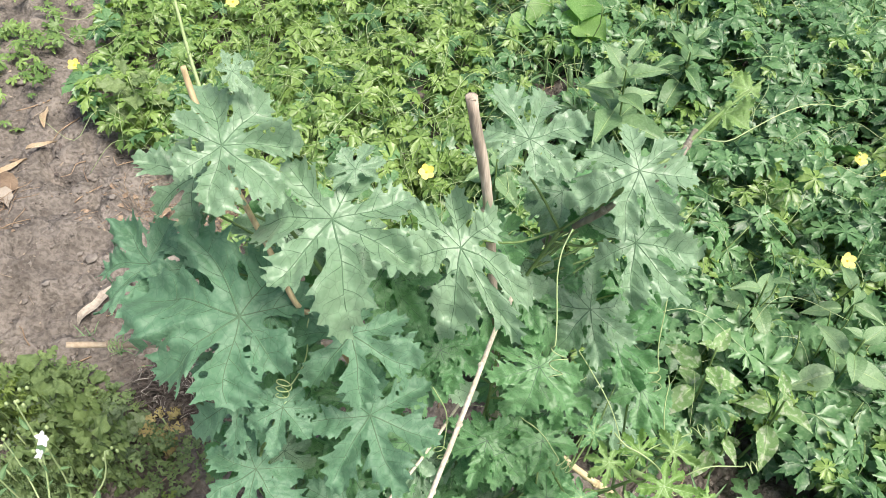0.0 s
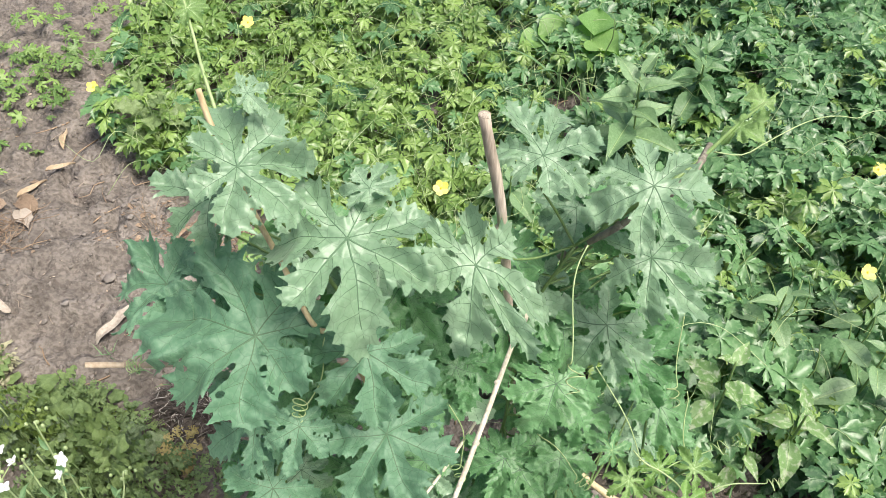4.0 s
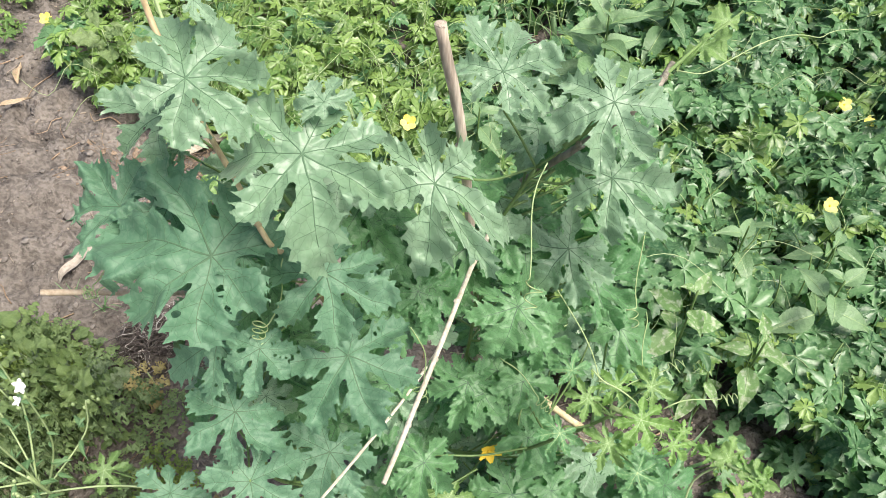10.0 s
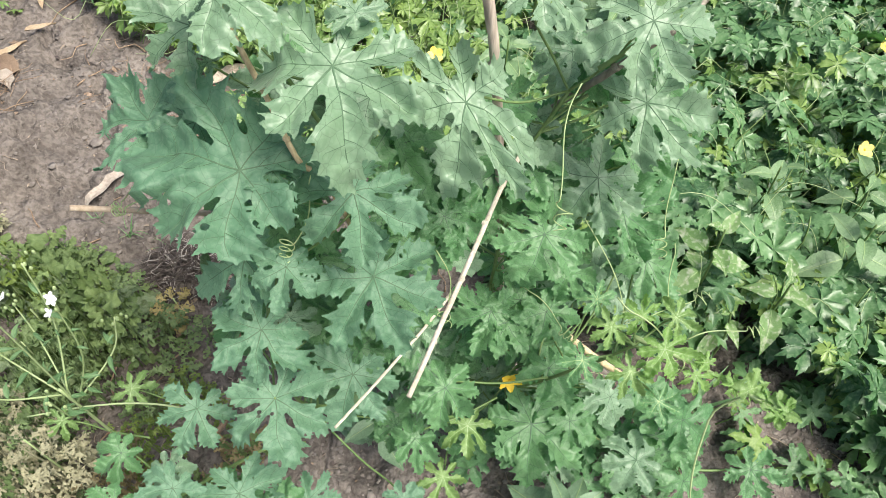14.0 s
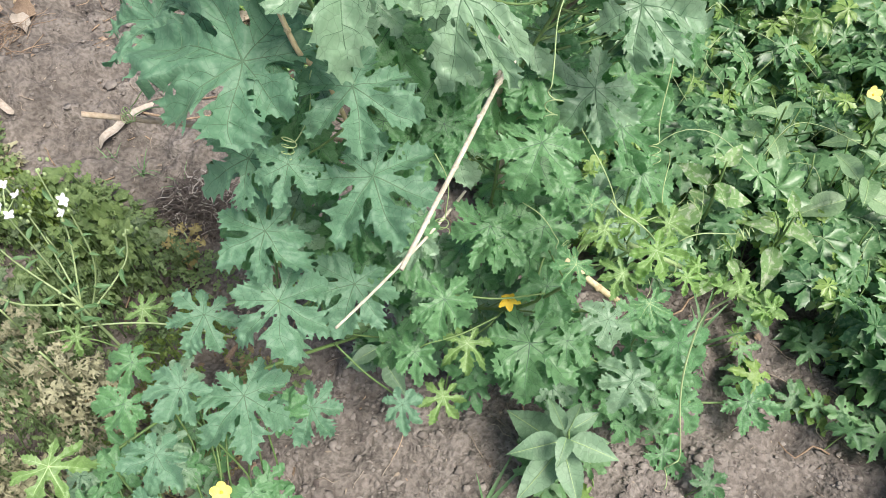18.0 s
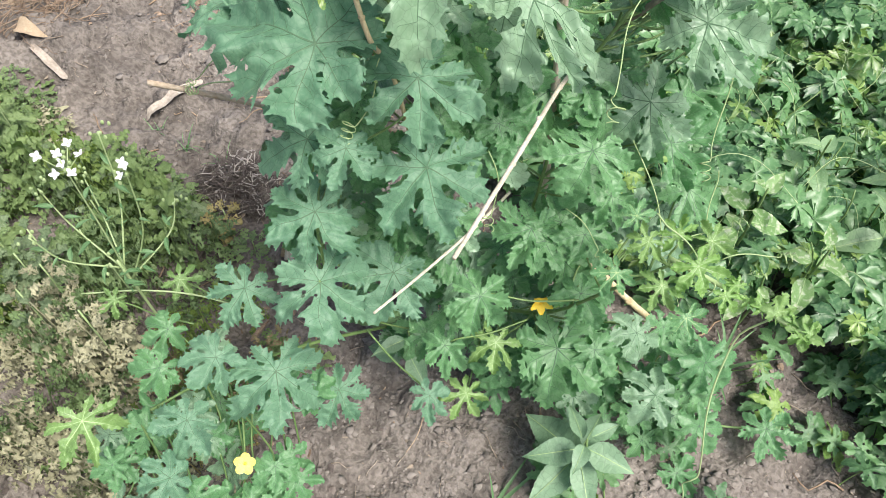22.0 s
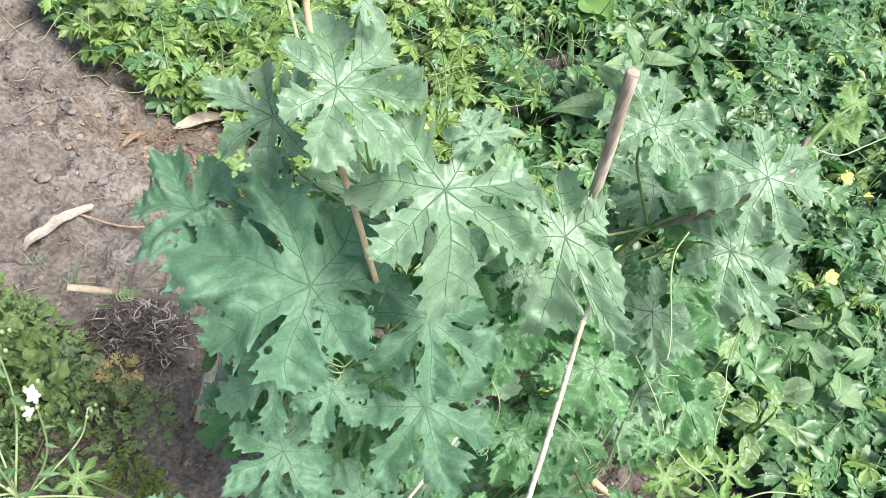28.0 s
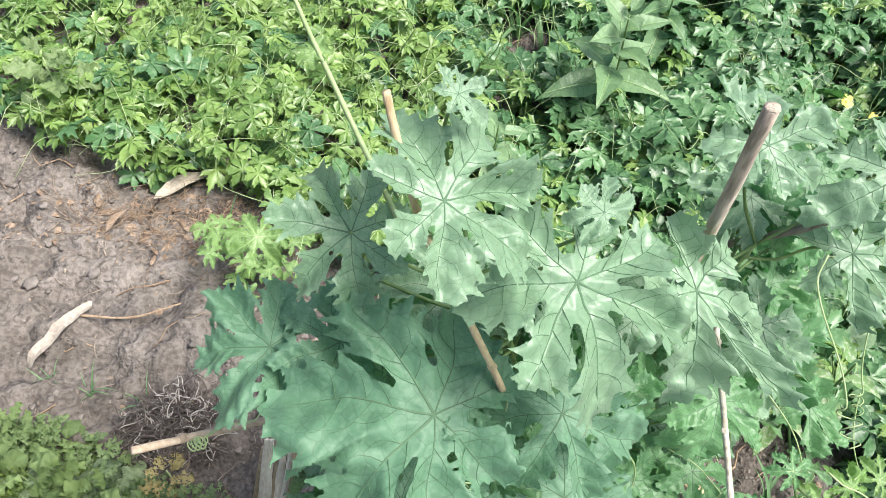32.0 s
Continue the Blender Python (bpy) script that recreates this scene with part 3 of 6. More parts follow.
def simple_leaf(seed, wide=0.34, rows=12, droop=0.25, fold=0.12, toothed=0.03, wave=0.04):
    """A lance-shaped leaf one unit long, folded along its midrib, with a toothed edge."""
    rnd = random.Random(seed)
    ph = rnd.uniform(0, 6)
    verts, faces = [], []
    cols = (-1, -0.66, -0.33, 0, 0.33, 0.66, 1)
    for i in range(rows + 1):
        u = i / rows
        w = wide * (math.sin(math.pi * u ** 0.7) ** 1.1) + 0.004
        if i % 2:
            w *= 1 + toothed * 2
        for c in cols:
            x = c * w
            z = fold * abs(c) * w / wide * 1.2 - droop * u * u + wave * math.sin(7 * u + ph) * abs(c) - 0.011 * math.cos((u - 0.5 * abs(c) * wide) * 46) * (abs(c) > 0.1) * (abs(c) < 0.9)
            verts.append((x, u, z))
    n = len(cols)
    for i in range(rows):
        for j in range(n - 1):
            a = i * n + j
            faces.append((a, a + 1, a + n + 1, a + n))
    return np.array(verts), faces

# ---- ground ----


lattices = {}


def value_noise(x, y, seed):
    """Smooth lattice noise on arrays."""
    if seed not in lattices:
        lattices[seed] = np.random.default_rng(seed).random((256, 256))
    g = lattices[seed]
    xi, yi = np.floor(x).astype(int), np.floor(y).astype(int)
    fx, fy = x - xi, y - yi
    fx, fy = fx * fx * (3 - 2 * fx), fy * fy * (3 - 2 * fy)
    a, b = g[xi % 256, yi % 256], g[(xi + 1) % 256, yi % 256]
    c, d = g[xi % 256, (yi + 1) % 256], g[(xi + 1) % 256, (yi + 1) % 256]
    return (a * (1 - fx) + b * fx) * (1 - fy) + (c * (1 - fx) + d * fx) * fy - 0.5


def ground_z(x, y):
    x, y = np.asarray(x, float), np.asarray(y, float)
    z = 0.05 * value_noise(x * 1.7 + 40, y * 1.7 + 40, 1) + 0.03 * value_noise(x * 6 + 40, y * 6 + 40, 2)
    rough = np.where(x < -0.2, 1.0, 0.6)
    z += 0.026 * value_noise(x * 16 + 40, y * 16 + 40, 3) + rough * 0.03 * value_noise(x * 34 + 40, y * 34 + 40, 4) + rough * 0.016 * value_noise(x * 90 + 40, y * 90 + 40, 6)
    z += 0.05 * np.exp(-(((x + 0.95) / 0.16) ** 2 + ((y - 1.0) / 0.14) ** 2))
    crack = np.abs(value_noise(x * 5 + 20, y * 5 + 20, 9))
    z -= 0.018 * np.exp(-(crack / 0.02) ** 2)
    return z - 0.004


def ground_mesh():
    def steps(lo, hi, fine, far):
        mid = np.arange(lo, hi, fine)
        out = hi + np.cumsum(fine * 1.35 ** np.arange(1, 34))
        out = out[out < far]
        return np.concatenate([(lo - (out - hi))[::-1], mid, out])
    xs, ys = steps(-1.6, 1.7, 0.009, 60), steps(-0.1, 2.3, 0.009, 60)
    gx, gy = np.meshgrid(xs, ys, indexing="ij")
    gz = ground_z(gx, gy)
    # the ground lies flatter far from the bed
    past = np.maximum(np.maximum(-1.6 - gx, gx - 1.7), np.maximum(-0.1 - gy, gy - 2.3))
    gz = gz * np.clip(1.8 - past, 0, 1)
    v = np.stack([gx, gy, gz], -1).reshape(-1, 3)
    nx, ny = len(xs), len(ys)
    i, j = np.meshgrid(np.arange(nx - 1), np.arange(ny - 1), indexing="ij")
    a = (i * ny + j).ravel()
    f = np.stack([a, a + ny, a + ny + 1, a + 1], -1)
    me = bpy.data.meshes.new("ground")
    me.from_pydata(v.tolist(), [], f.tolist())
    me.materials.append(M_SOIL)
    me.polygons.foreach_set("use_smooth", [True] * len(me.polygons))
    return me


tagged(new("ground", ground_mesh()), "damp grey-brown garden soil with small clods and cracks", "soil", kind="structure")

# ---- the tall gourd vine ----
vine = thing("gourd_vine", (0.05, 0.5, 0.0), "bushy climbing bitter gourd vine with large lobed green leaves", "vine")
STEMS = (
    ((0.06, 0.53, 0.0), (0.05, 0.53, 0.25), (0.03, 0.53, 0.5), (-0.01, 0.5, 0.7), (-0.05, 0.5, 0.8)),
    ((0.06, 0.53, 0.0), (0.1, 0.52, 0.2), (0.15, 0.53, 0.4), (0.16, 0.56, 0.6), (0.2, 0.58, 0.72)),
    ((0.04, 0.53, 0.0), (-0.03, 0.46, 0.15), (-0.08, 0.4, 0.3), (-0.1, 0.42, 0.5)),
    ((-0.03, 0.46, 0.12), (-0.12, 0.36, 0.22), (-0.2, 0.26, 0.3), (-0.26, 0.18, 0.33)),
    ((0.1, 0.52, 0.15), (0.2, 0.46, 0.28), (0.26, 0.42, 0.45), (0.3, 0.41, 0.54)),
    ((0.1, 0.52, 0.1), (0.2, 0.5, 0.08), (0.35, 0.48, 0.04), (0.5, 0.45, 0.04), (0.62, 0.46, 0.05)),
)
axis_points = []
for q, s in enumerate(STEMS):
    tube("stem", s, 0.003, 0.0018, M_STEM, vine, 7, 8, 0.15, q, "pale green ribbed stem")
    axis_points.extend(smooth_line(s, 8))
leaf_seed = [100]


def stalk_to_stem(foot, along, normal, s, parent=vine):
    """A leaf's stalk, from its foot down to the nearest stem."""
    foot = Vector(foot)
    goal = min(axis_points, key=lambda p: (p - foot).length + 0.8 * max(0, p.z - foot.z + 0.03))
    way = goal - foot
    if way.length > 0.13:
        goal = foot + way * (0.13 / way.length)
    n = Vector(normal).normalized()
    tube("petiole", (foot - n * 0.001, foot - n * 0.022 + way * 0.1 - Vector(along) * 0.15, foot + (goal - foot) * 0.55 - n * 0.02, goal), 0.0011, 0.0015, M_STEM, parent, 6, 5, 0.1, s)


def vine_leaf(at, along, normal, width, mat=M_BIG, holes=5, step=0.018, veins=M_VEIN, petiole=True, parent=vine, size=1.04, droop=0.22, lean=1.0):
    """One lobed leaf with its ribs, and its stalk."""
    leaf_seed[0] += 1
    s = leaf_seed[0]
    v, f, k = cut_leaf(s, step, droop, 0.16, 0.16, holes, lean)
    ob = part("leaf", mesh_of("leaf", v, f, mat), parent, basis(at, Vector(along) * size, normal, width))
    vv, vf = vein_arrays(k, s)
    rib = new("venation", mesh_of("venation", vv, vf, veins))
    rib.parent = ob
    if petiole:
        stalk_to_stem(at, along, normal, s, parent)
    return ob


vine_leaf((0.003, 0.477, 0.825), (0.021, -0.076, -0.039), (0.12, -0.42, 0.90), 1.0)
vine_leaf((0.106, 0.503, 0.772), (0.054, -0.070, -0.042), (0.13, -0.43, 0.89), .62)
vine_leaf((-0.080, 0.494, 0.878), (0.062, 0.018, -0.005), (0.20, -0.41, 0.89), .95)
vine_leaf((-0.076, 0.435, 0.737), (-0.111, 0.010, 0.018), (0.11, -0.37, 0.92), 1.0, M_DARK, size=0.92, lean=1.16)
vine_leaf((0.157, 0.582, 0.832), (0.021, 0.049, 0.023), (0.04, -0.43, 0.90), 1.0)
vine_leaf((0.252, 0.562, 0.825), (-0.017, -0.055, -0.030), (-0.05, -0.46, 0.88), .95)
vine_leaf((0.270, 0.561, 0.733), (0.056, -0.052, -0.027), (0.02, -0.45, 0.89), .75)
vine_leaf((0.016, 0.445, 0.709), (0.021, -0.062, -0.028), (0.10, -0.37, 0.92), .95, M_DARK)
vine_leaf((0.034, 0.414, 0.620), (0.032, -0.064, -0.023), (0.07, -0.31, 0.95), 1.0, M_DARK)
vine_leaf((0.249, 0.564, 0.615), (-0.040, -0.046, -0.019), (-0.03, -0.37, 0.93), 1.05)
vine_leaf((0.288, 0.562, 0.561), (0.067, -0.033, -0.015), (0.03, -0.37, 0.93), .8, M_MID)
vine_leaf((0.198, 0.501, 0.592), (-0.015, -0.048, -0.018), (0.00, -0.36, 0.93), 1.15, M_MID)
vine_leaf((-0.091, 0.418, 0.621), (-0.047, -0.032, -0.008), (0.15, -0.43, 0.89), 1.1, M_DARK)
vine_leaf((-0.078, 0.378, 0.552), (-0.001, -0.057, -0.023), (0.21, -0.36, 0.91), 1.0, M_DARK)
vine_leaf((-0.066, 0.334, 0.480), (0.019, -0.060, -0.024), (0.19, -0.31, 0.93), 1.0, M_DARK)
vine_leaf((0.005, 0.387, 0.439), (-0.012, -0.057, -0.019), (0.12, -0.33, 0.94), 1.1, M_DARK)
vine_leaf((0.155, 0.478, 0.455), (-0.014, -0.053, -0.021), (0.08, -0.39, 0.92), 1.0, M_MID)
vine_leaf((0.226, 0.406, 0.29), (0.061, -0.045, -0.015), (0.04, -0.26, 0.96), .95, M_MID, size=1.22)
vine_leaf((0.111, 0.391, 0.419), (-0.005, -0.049, -0.015), (0.03, -0.30, 0.95), 1.0, M_MID)
vine_leaf((0.118, 0.349, 0.203), (-0.009, -0.040, -0.008), (0.02, -0.21, 0.98), 1.0, M_YOUNG, holes=0, step=0.03, veins=M_VEIN_PALE, lean=0.68)
vine_leaf((0.143, 0.391, 0.299), (0.003, -0.042, -0.011), (0.01, -0.25, 0.97), 1.0, M_YOUNG, holes=0, step=0.03, veins=M_VEIN_PALE, lean=0.68)
vine_leaf((0.236, 0.450, 0.374), (0.028, -0.034, -0.010), (-0.05, -0.32, 0.95), 1.0, M_MID, holes=1, step=0.03)
vine_leaf((-0.128, 0.528, 0.806), (-0.058, 0.012, -0.002), (0.06, -0.42, 0.9), 1.0)
vine_leaf((-0.135, 0.497, 0.722), (-0.045, -0.02, -0.004), (0.08, -0.4, 0.91), 1.0, M_DARK)
vine_leaf((-0.183, 0.500, 0.712), (-0.061, -0.000, -0.006), (-0.10, -0.29, 0.95), 1.0, M_DARK, lean=1.16)
vine_leaf((-0.281, 0.305, 0.307), (-0.026, -0.030, 0.001), (0.22, -0.17, 0.96), 1.0, M_MID, holes=1, step=0.03)
vine_leaf((-0.165, 0.334, 0.420), (-0.013, -0.048, -0.010), (0.22, -0.25, 0.94), 1.0, M_DARK)
vine_leaf((-0.236, 0.227, 0.387), (-0.012, -0.035, -0.002), (0.22, -0.14, 0.97), 1.0, M_MID, holes=1, step=0.03)
vine_leaf((-0.105, 0.256, 0.382), (0.024, -0.063, -0.018), (0.18, -0.20, 0.96), 1.0, M_DARK)
vine_leaf((-0.038, 0.272, 0.320), (-0.005, -0.053, -0.010), (0.13, -0.20, 0.97), 1.0, M_DARK)
vine_leaf((-0.293, 0.149, 0.386), (0.033, -0.035, -0.012), (0.25, -0.10, 0.96), 1.0, M_YOUNG, holes=0, step=0.03, veins=M_VEIN_PALE, lean=0.68)
vine_leaf((-0.175, 0.172, 0.403), (-0.001, -0.044, -0.006), (0.21, -0.13, 0.97), 1.0, M_DARK, holes=1, step=0.03)
vine_leaf((-0.172, 0.111, 0.392), (-0.031, -0.020, 0.004), (0.19, -0.08, 0.98), 1.0, M_DARK, holes=1, step=0.03)
vine_leaf((-0.171, 0.248, 0.406), (-0.009, -0.040, -0.005), (0.20, -0.17, 0.96), 1.0, M_DARK, holes=1, step=0.03)
vine_leaf((-0.340, 0.423, 0.209), (0.030, -0.021, -0.011), (0.22, -0.20, 0.96), 1.0, M_YOUNG, holes=0, step=0.03, veins=M_VEIN_PALE, lean=0.68)
vine_leaf((-0.411, 0.361, 0.226), (-0.011, -0.027, -0.002), (0.25, -0.17, 0.95), 1.0, M_YOUNG, holes=0, step=0.03, veins=M_VEIN_PALE, lean=0.68)
vine_leaf((0.490, 0.485, 0.056), (0.027, -0.045, -0.005), (-0.11, -0.18, 0.98), 1.0, M_MID)
vine_leaf((0.600, 0.451, 0.069), (0.033, -0.044, -0.002), (-0.15, -0.16, 0.97), 1.0, M_MID)
vine_leaf((0.405, 0.435, 0.018), (0.036, -0.040, -0.003), (-0.08, -0.16, 0.98), 1.0, M_MID)
vine_leaf((0.478, 0.366, 0.014), (0.027, -0.034, -0.002), (-0.11, -0.13, 0.98), 1.0, M_MID, holes=1, step=0.03)
vine_leaf((-0.052, 0.444, 0.729), (0.001, -0.031, -0.010), (0.38, -0.28, 0.88), .9, M_DARK, holes=1, step=0.03)
vine_leaf((-0.046, 0.406, 0.635), (-0.003, -0.040, -0.012), (0.15, -0.30, 0.94), 1.0, M_DARK, holes=1, step=0.03)
vine_leaf((0.105, 0.514, 0.600), (-0.002, -0.044, -0.018), (0.00, -0.37, 0.93), 1.0, M_MID, holes=1, step=0.03)
vine_leaf((0.066, 0.547, 0.503), (0.008, -0.043, -0.016), (0.03, -0.35, 0.94), 1.0, M_MID, holes=1, step=0.03)
vine_leaf((0.080, 0.351, 0.344), (0.005, -0.041, -0.012), (0.06, -0.28, 0.96), .8, M_MID, holes=1, step=0.03)
vine_leaf((0.051, 0.382, 0.296), (-0.003, -0.033, -0.010), (0.07, -0.28, 0.96), 1.0, M_MID, holes=1, step=0.03)
vine_leaf((0.077, 0.273, 0.370), (0.004, -0.032, -0.007), (0.06, -0.21, 0.98), .9, M_DARK, holes=1, step=0.03)
vine_leaf((0.239, 0.521, 0.495), (0.020, -0.031, -0.017), (0.11, -0.41, 0.90), .9, M_MID, holes=1, step=0.03)
vine_leaf((0.093, 0.504, 0.602), (0.015, -0.029, -0.018), (0.14, -0.46, 0.88), 1.0, M_MID, holes=1, step=0.03)
vine_leaf((-0.250, 0.863, 0.353), (-0.006, -0.051, -0.018), (0.07, -0.33, 0.94), 1.0, M_YOUNG, holes=0, step=0.03, veins=M_VEIN_PALE, lean=0.68)
vine_leaf((0.317, 0.514, 0.542), (0.028, -0.038, -0.013), (0.01, -0.33, 0.94), .9, M_MID, holes=1, step=0.03)
vine_leaf((0.174, 0.468, 0.450), (-0.010, -0.043, -0.012), (0.03, -0.28, 0.96), 1.0, M_MID, holes=1, step=0.03)
vine_leaf((0.219, 0.481, 0.462), (0.027, -0.034, -0.010), (-0.00, -0.29, 0.96), 1.0, M_MID, holes=1, step=0.03)
vine_leaf((0.018, 0.507, 0.852), (-0.016, 0.016, 0.006), (0.06, -0.29, 0.95), 1.3, holes=1, step=0.03)
vine_leaf((-0.117, 0.517, 0.776), (-0.008, -0.013, -0.006), (-0.09, -0.36, 0.93), .9, holes=1, step=0.03)
vine_leaf((-0.074, 0.530, 0.920), (0.017, 0.007, -0.000), (0.15, -0.36, 0.92), 1.2, holes=1, step=0.03)

# the leaves deeper in the bush, behind the outer ones
inner = []
for i in range(9):
    v, f, k = cut_leaf(500 + i, 0.038, 0.22, 0.14, 0.15, 2, 0.95)
    vv, vf = vein_arrays(k, i)
    inner.append((mesh_of("leaf", v, f, (M_MID, M_BIG, M_MID)[i % 3]), mesh_of("venation", vv, vf, M_VEIN)))


OPENINGS = ((Vector((0.345, 0.57, 0.18)), 0.045), (Vector((0.2, 0.51, 0.21)), 0.045), (Vector((-0.04, 0.44, 0.19)), 0.045), (Vector((0.025, 0.435, 0.19)), 0.045))


def inner_leaf(at, rnd, lo, hi, bright=False):
    """One of the inner leaves; they leave openings where a cut stick, a flower, a fruit and a weed show."""
    for o, r in OPENINGS:
        way = Vector(at) - o
        rise = Vector((-0.17, -0.47, 0.86))
        if way.dot(rise) > -0.02 and (way - rise * way.dot(rise)).length < r:
            return
    n = Vector((rnd.gauss(0.02, 0.3), rnd.gauss(-0.5, 0.25), 0.9)).normalized()
    d = Vector((rnd.gauss(0, 0.8), rnd.gauss(-0.7, 0.4), rnd.gauss(-0.3, 0.2)))
    me, ve = rnd.choice(inner[2::3] if bright else inner)
    size = rnd.uniform(lo, hi)
    ob = part("leaf", me, vine, basis(at, d, n, rnd.uniform(0.85, 1.1), size))
    rib = new("venation", ve)
    rib.parent = ob
    stalk_to_stem(at, d.normalized() * size, n, rnd.randrange(999))


rnd = random.Random(77)
for _ in range(165):
    z = rnd.uniform(0.08, 0.74)
    lo_x, hi_x = np.interp(z, (0.08, 0.2, 0.4, 0.6, 0.75, 0.85), (0.0, -0.08, -0.16, -0.13, -0.06, 0.0)), np.interp(z, (0.08, 0.2, 0.4, 0.6, 0.75, 0.85), (0.32, 0.34, 0.35, 0.36, 0.3, 0.26))
    front = float(np.interp(z, (0.08, 0.2, 0.3, 0.45, 0.6, 0.75, 0.85), (0.43, 0.43, 0.44, 0.42, 0.46, 0.5, 0.54)))
    x = rnd.uniform(float(lo_x), float(hi_x))
    y = front + max(0.0, x - 0.06) * float(np.interp(z, (0.3, 0.52), (0.12, 0.55))) + rnd.uniform(0.02, 0.12 if z < 0.6 else 0.07)
    inner_leaf((x, y, z), rnd, 0.038, 0.062)
for i in range(62):
    inner_leaf((rnd.uniform(0.12, 0.46), rnd.uniform(0.38, 0.54), rnd.uniform(0.05, 0.32)), rnd, 0.034, 0.056, i % 2 == 0)
for _ in range(34):
    x = rnd.uniform(-0.34, -0.06)
    inner_leaf((x, rnd.uniform(0.08, 0.3), rnd.uniform(0.2, 0.33)), rnd, 0.03, 0.046)

# bright young shoots at the edge of the soil
for _ in range(22):
    p = (rnd.gauss(-0.29, 0.05), rnd.gauss(1.07, 0.05), rnd.uniform(0.03, 0.14))
    a = rnd.uniform(0, 6.28)
    vine_leaf(p, (0.033 * math.cos(a), 0.033 * math.sin(a), 0), (rnd.gauss(0, 0.3), rnd.gauss(-0.3, 0.3), 1), 1.0, M_YOUNG, 0, 0.06, M_VEIN_PALE, False, vine, 1.0, 0.3, 0.8)

# the pale young tip of a shoot that hangs over the bare strip
FACE = (-0.1, -0.42, 0.9)
for at, along, mat in (
    ((0.318, 0.388, 0.584), (0.02, -0.043, -0.012), M_SHOOT), ((0.297, 0.421, 0.584), (-0.026, 0.024, 0.006), M_SHOOT), ((0.268, 0.408, 0.58), (-0.03, -0.02, -0.01), M_YOUNG),
    ((0.335, 0.43, 0.572), (0.034, 0.014, 0.004), M_YOUNG), ((0.29, 0.372, 0.56), (-0.016, -0.036, -0.016), M_YOUNG), ((0.352, 0.372, 0.566), (0.02, -0.02, -0.008), M_SHOOT),
    ((0.255, 0.44, 0.575), (-0.022, 0.026, 0.008), M_MID), ((0.246, 0.385, 0.545), (-0.024, -0.034, -0.012), M_MID), ((0.322, 0.352, 0.54), (0.012, -0.036, -0.014), M_MID),
):
    vine_leaf(at, along, FACE, 1.0, mat, 0, 0.026, M_VEIN_PALE, lean=0.8, droop=0.3, size=0.7)

# ---- the low gourd vines that cover the bed ----


def in_soil(x, y):
    """Bare soil: the path beside the vine, and the strip before it."""
    left_edge = np.interp(y, (0.0, 1.0, 1.22, 1.31, 1.48, 1.8, 2.4), (-0.1, -0.1, -0.35, -0.66, -0.85, -0.95, -1.05))
    front = np.interp(x, (-0.4, -0.2, 0.15, 0.3, 0.45, 0.62, 0.8, 0.95), (1.24, 1.1, 0.8, 0.68, 0.66, 0.7, 0.52, 0.1))
    wob = 0.09 * value_noise(np.asarray(x) * 7 + 60, np.asarray(y) * 7 + 60, 21)
    gap = ((x - 0.3) / 0.07) ** 2 + ((y - 1.66) / 0.12) ** 2 < 1 + 6 * wob
    return (x < left_edge + wob) | (y < front + wob) | gap


def canopy(x, y):
    """The height of the bed's leaves, low along its edge."""
    right = np.clip((x - 0.1) / 0.5, 0, 1) * np.clip((y - 0.3) / 0.5, 0.1, 1)
    return (0.11 + 0.05 * right) * (0.75 + 0.9 * (value_noise(np.asarray(x) * 4 + 30, np.asarray(y) * 4 + 30, 31) + 0.3))


bed = thing("gourd_vine_bed", (0.6, 1.3, 0.0), "low spreading mass of bitter gourd vines covering the soil", "vines")
small_leaves = [star_leaf(300 + i, 1.0, 0.25, 0.1, 0.14) for i in range(14)]
fine_leaves = [star_leaf(330 + i, 0.88, 0.3, 0.1, 0.16) for i in range(12)]
near_meshes = [mesh_of("bed_leaf", *cut_leaf(340 + i, 0.042, 0.28, 0.12, 0.09, 0, 0.92)[:2], M_BED) for i in range(10)]
near_light = [mesh_of("light_bed_leaf", *cut_leaf(360 + i, 0.042, 0.3, 0.13, 0.09, 0, 0.78)[:2], M_BED_LIGHT) for i in range(6)]


def tilted(rnd, lean=0.55):
    n = Vector((rnd.gauss(0, lean * 0.8), rnd.gauss(-0.25, lean * 0.8), 1)).normalized()
    a = rnd.uniform(0, 2 * math.pi)
    return n, Vector((math.cos(a), math.sin(a), 0))


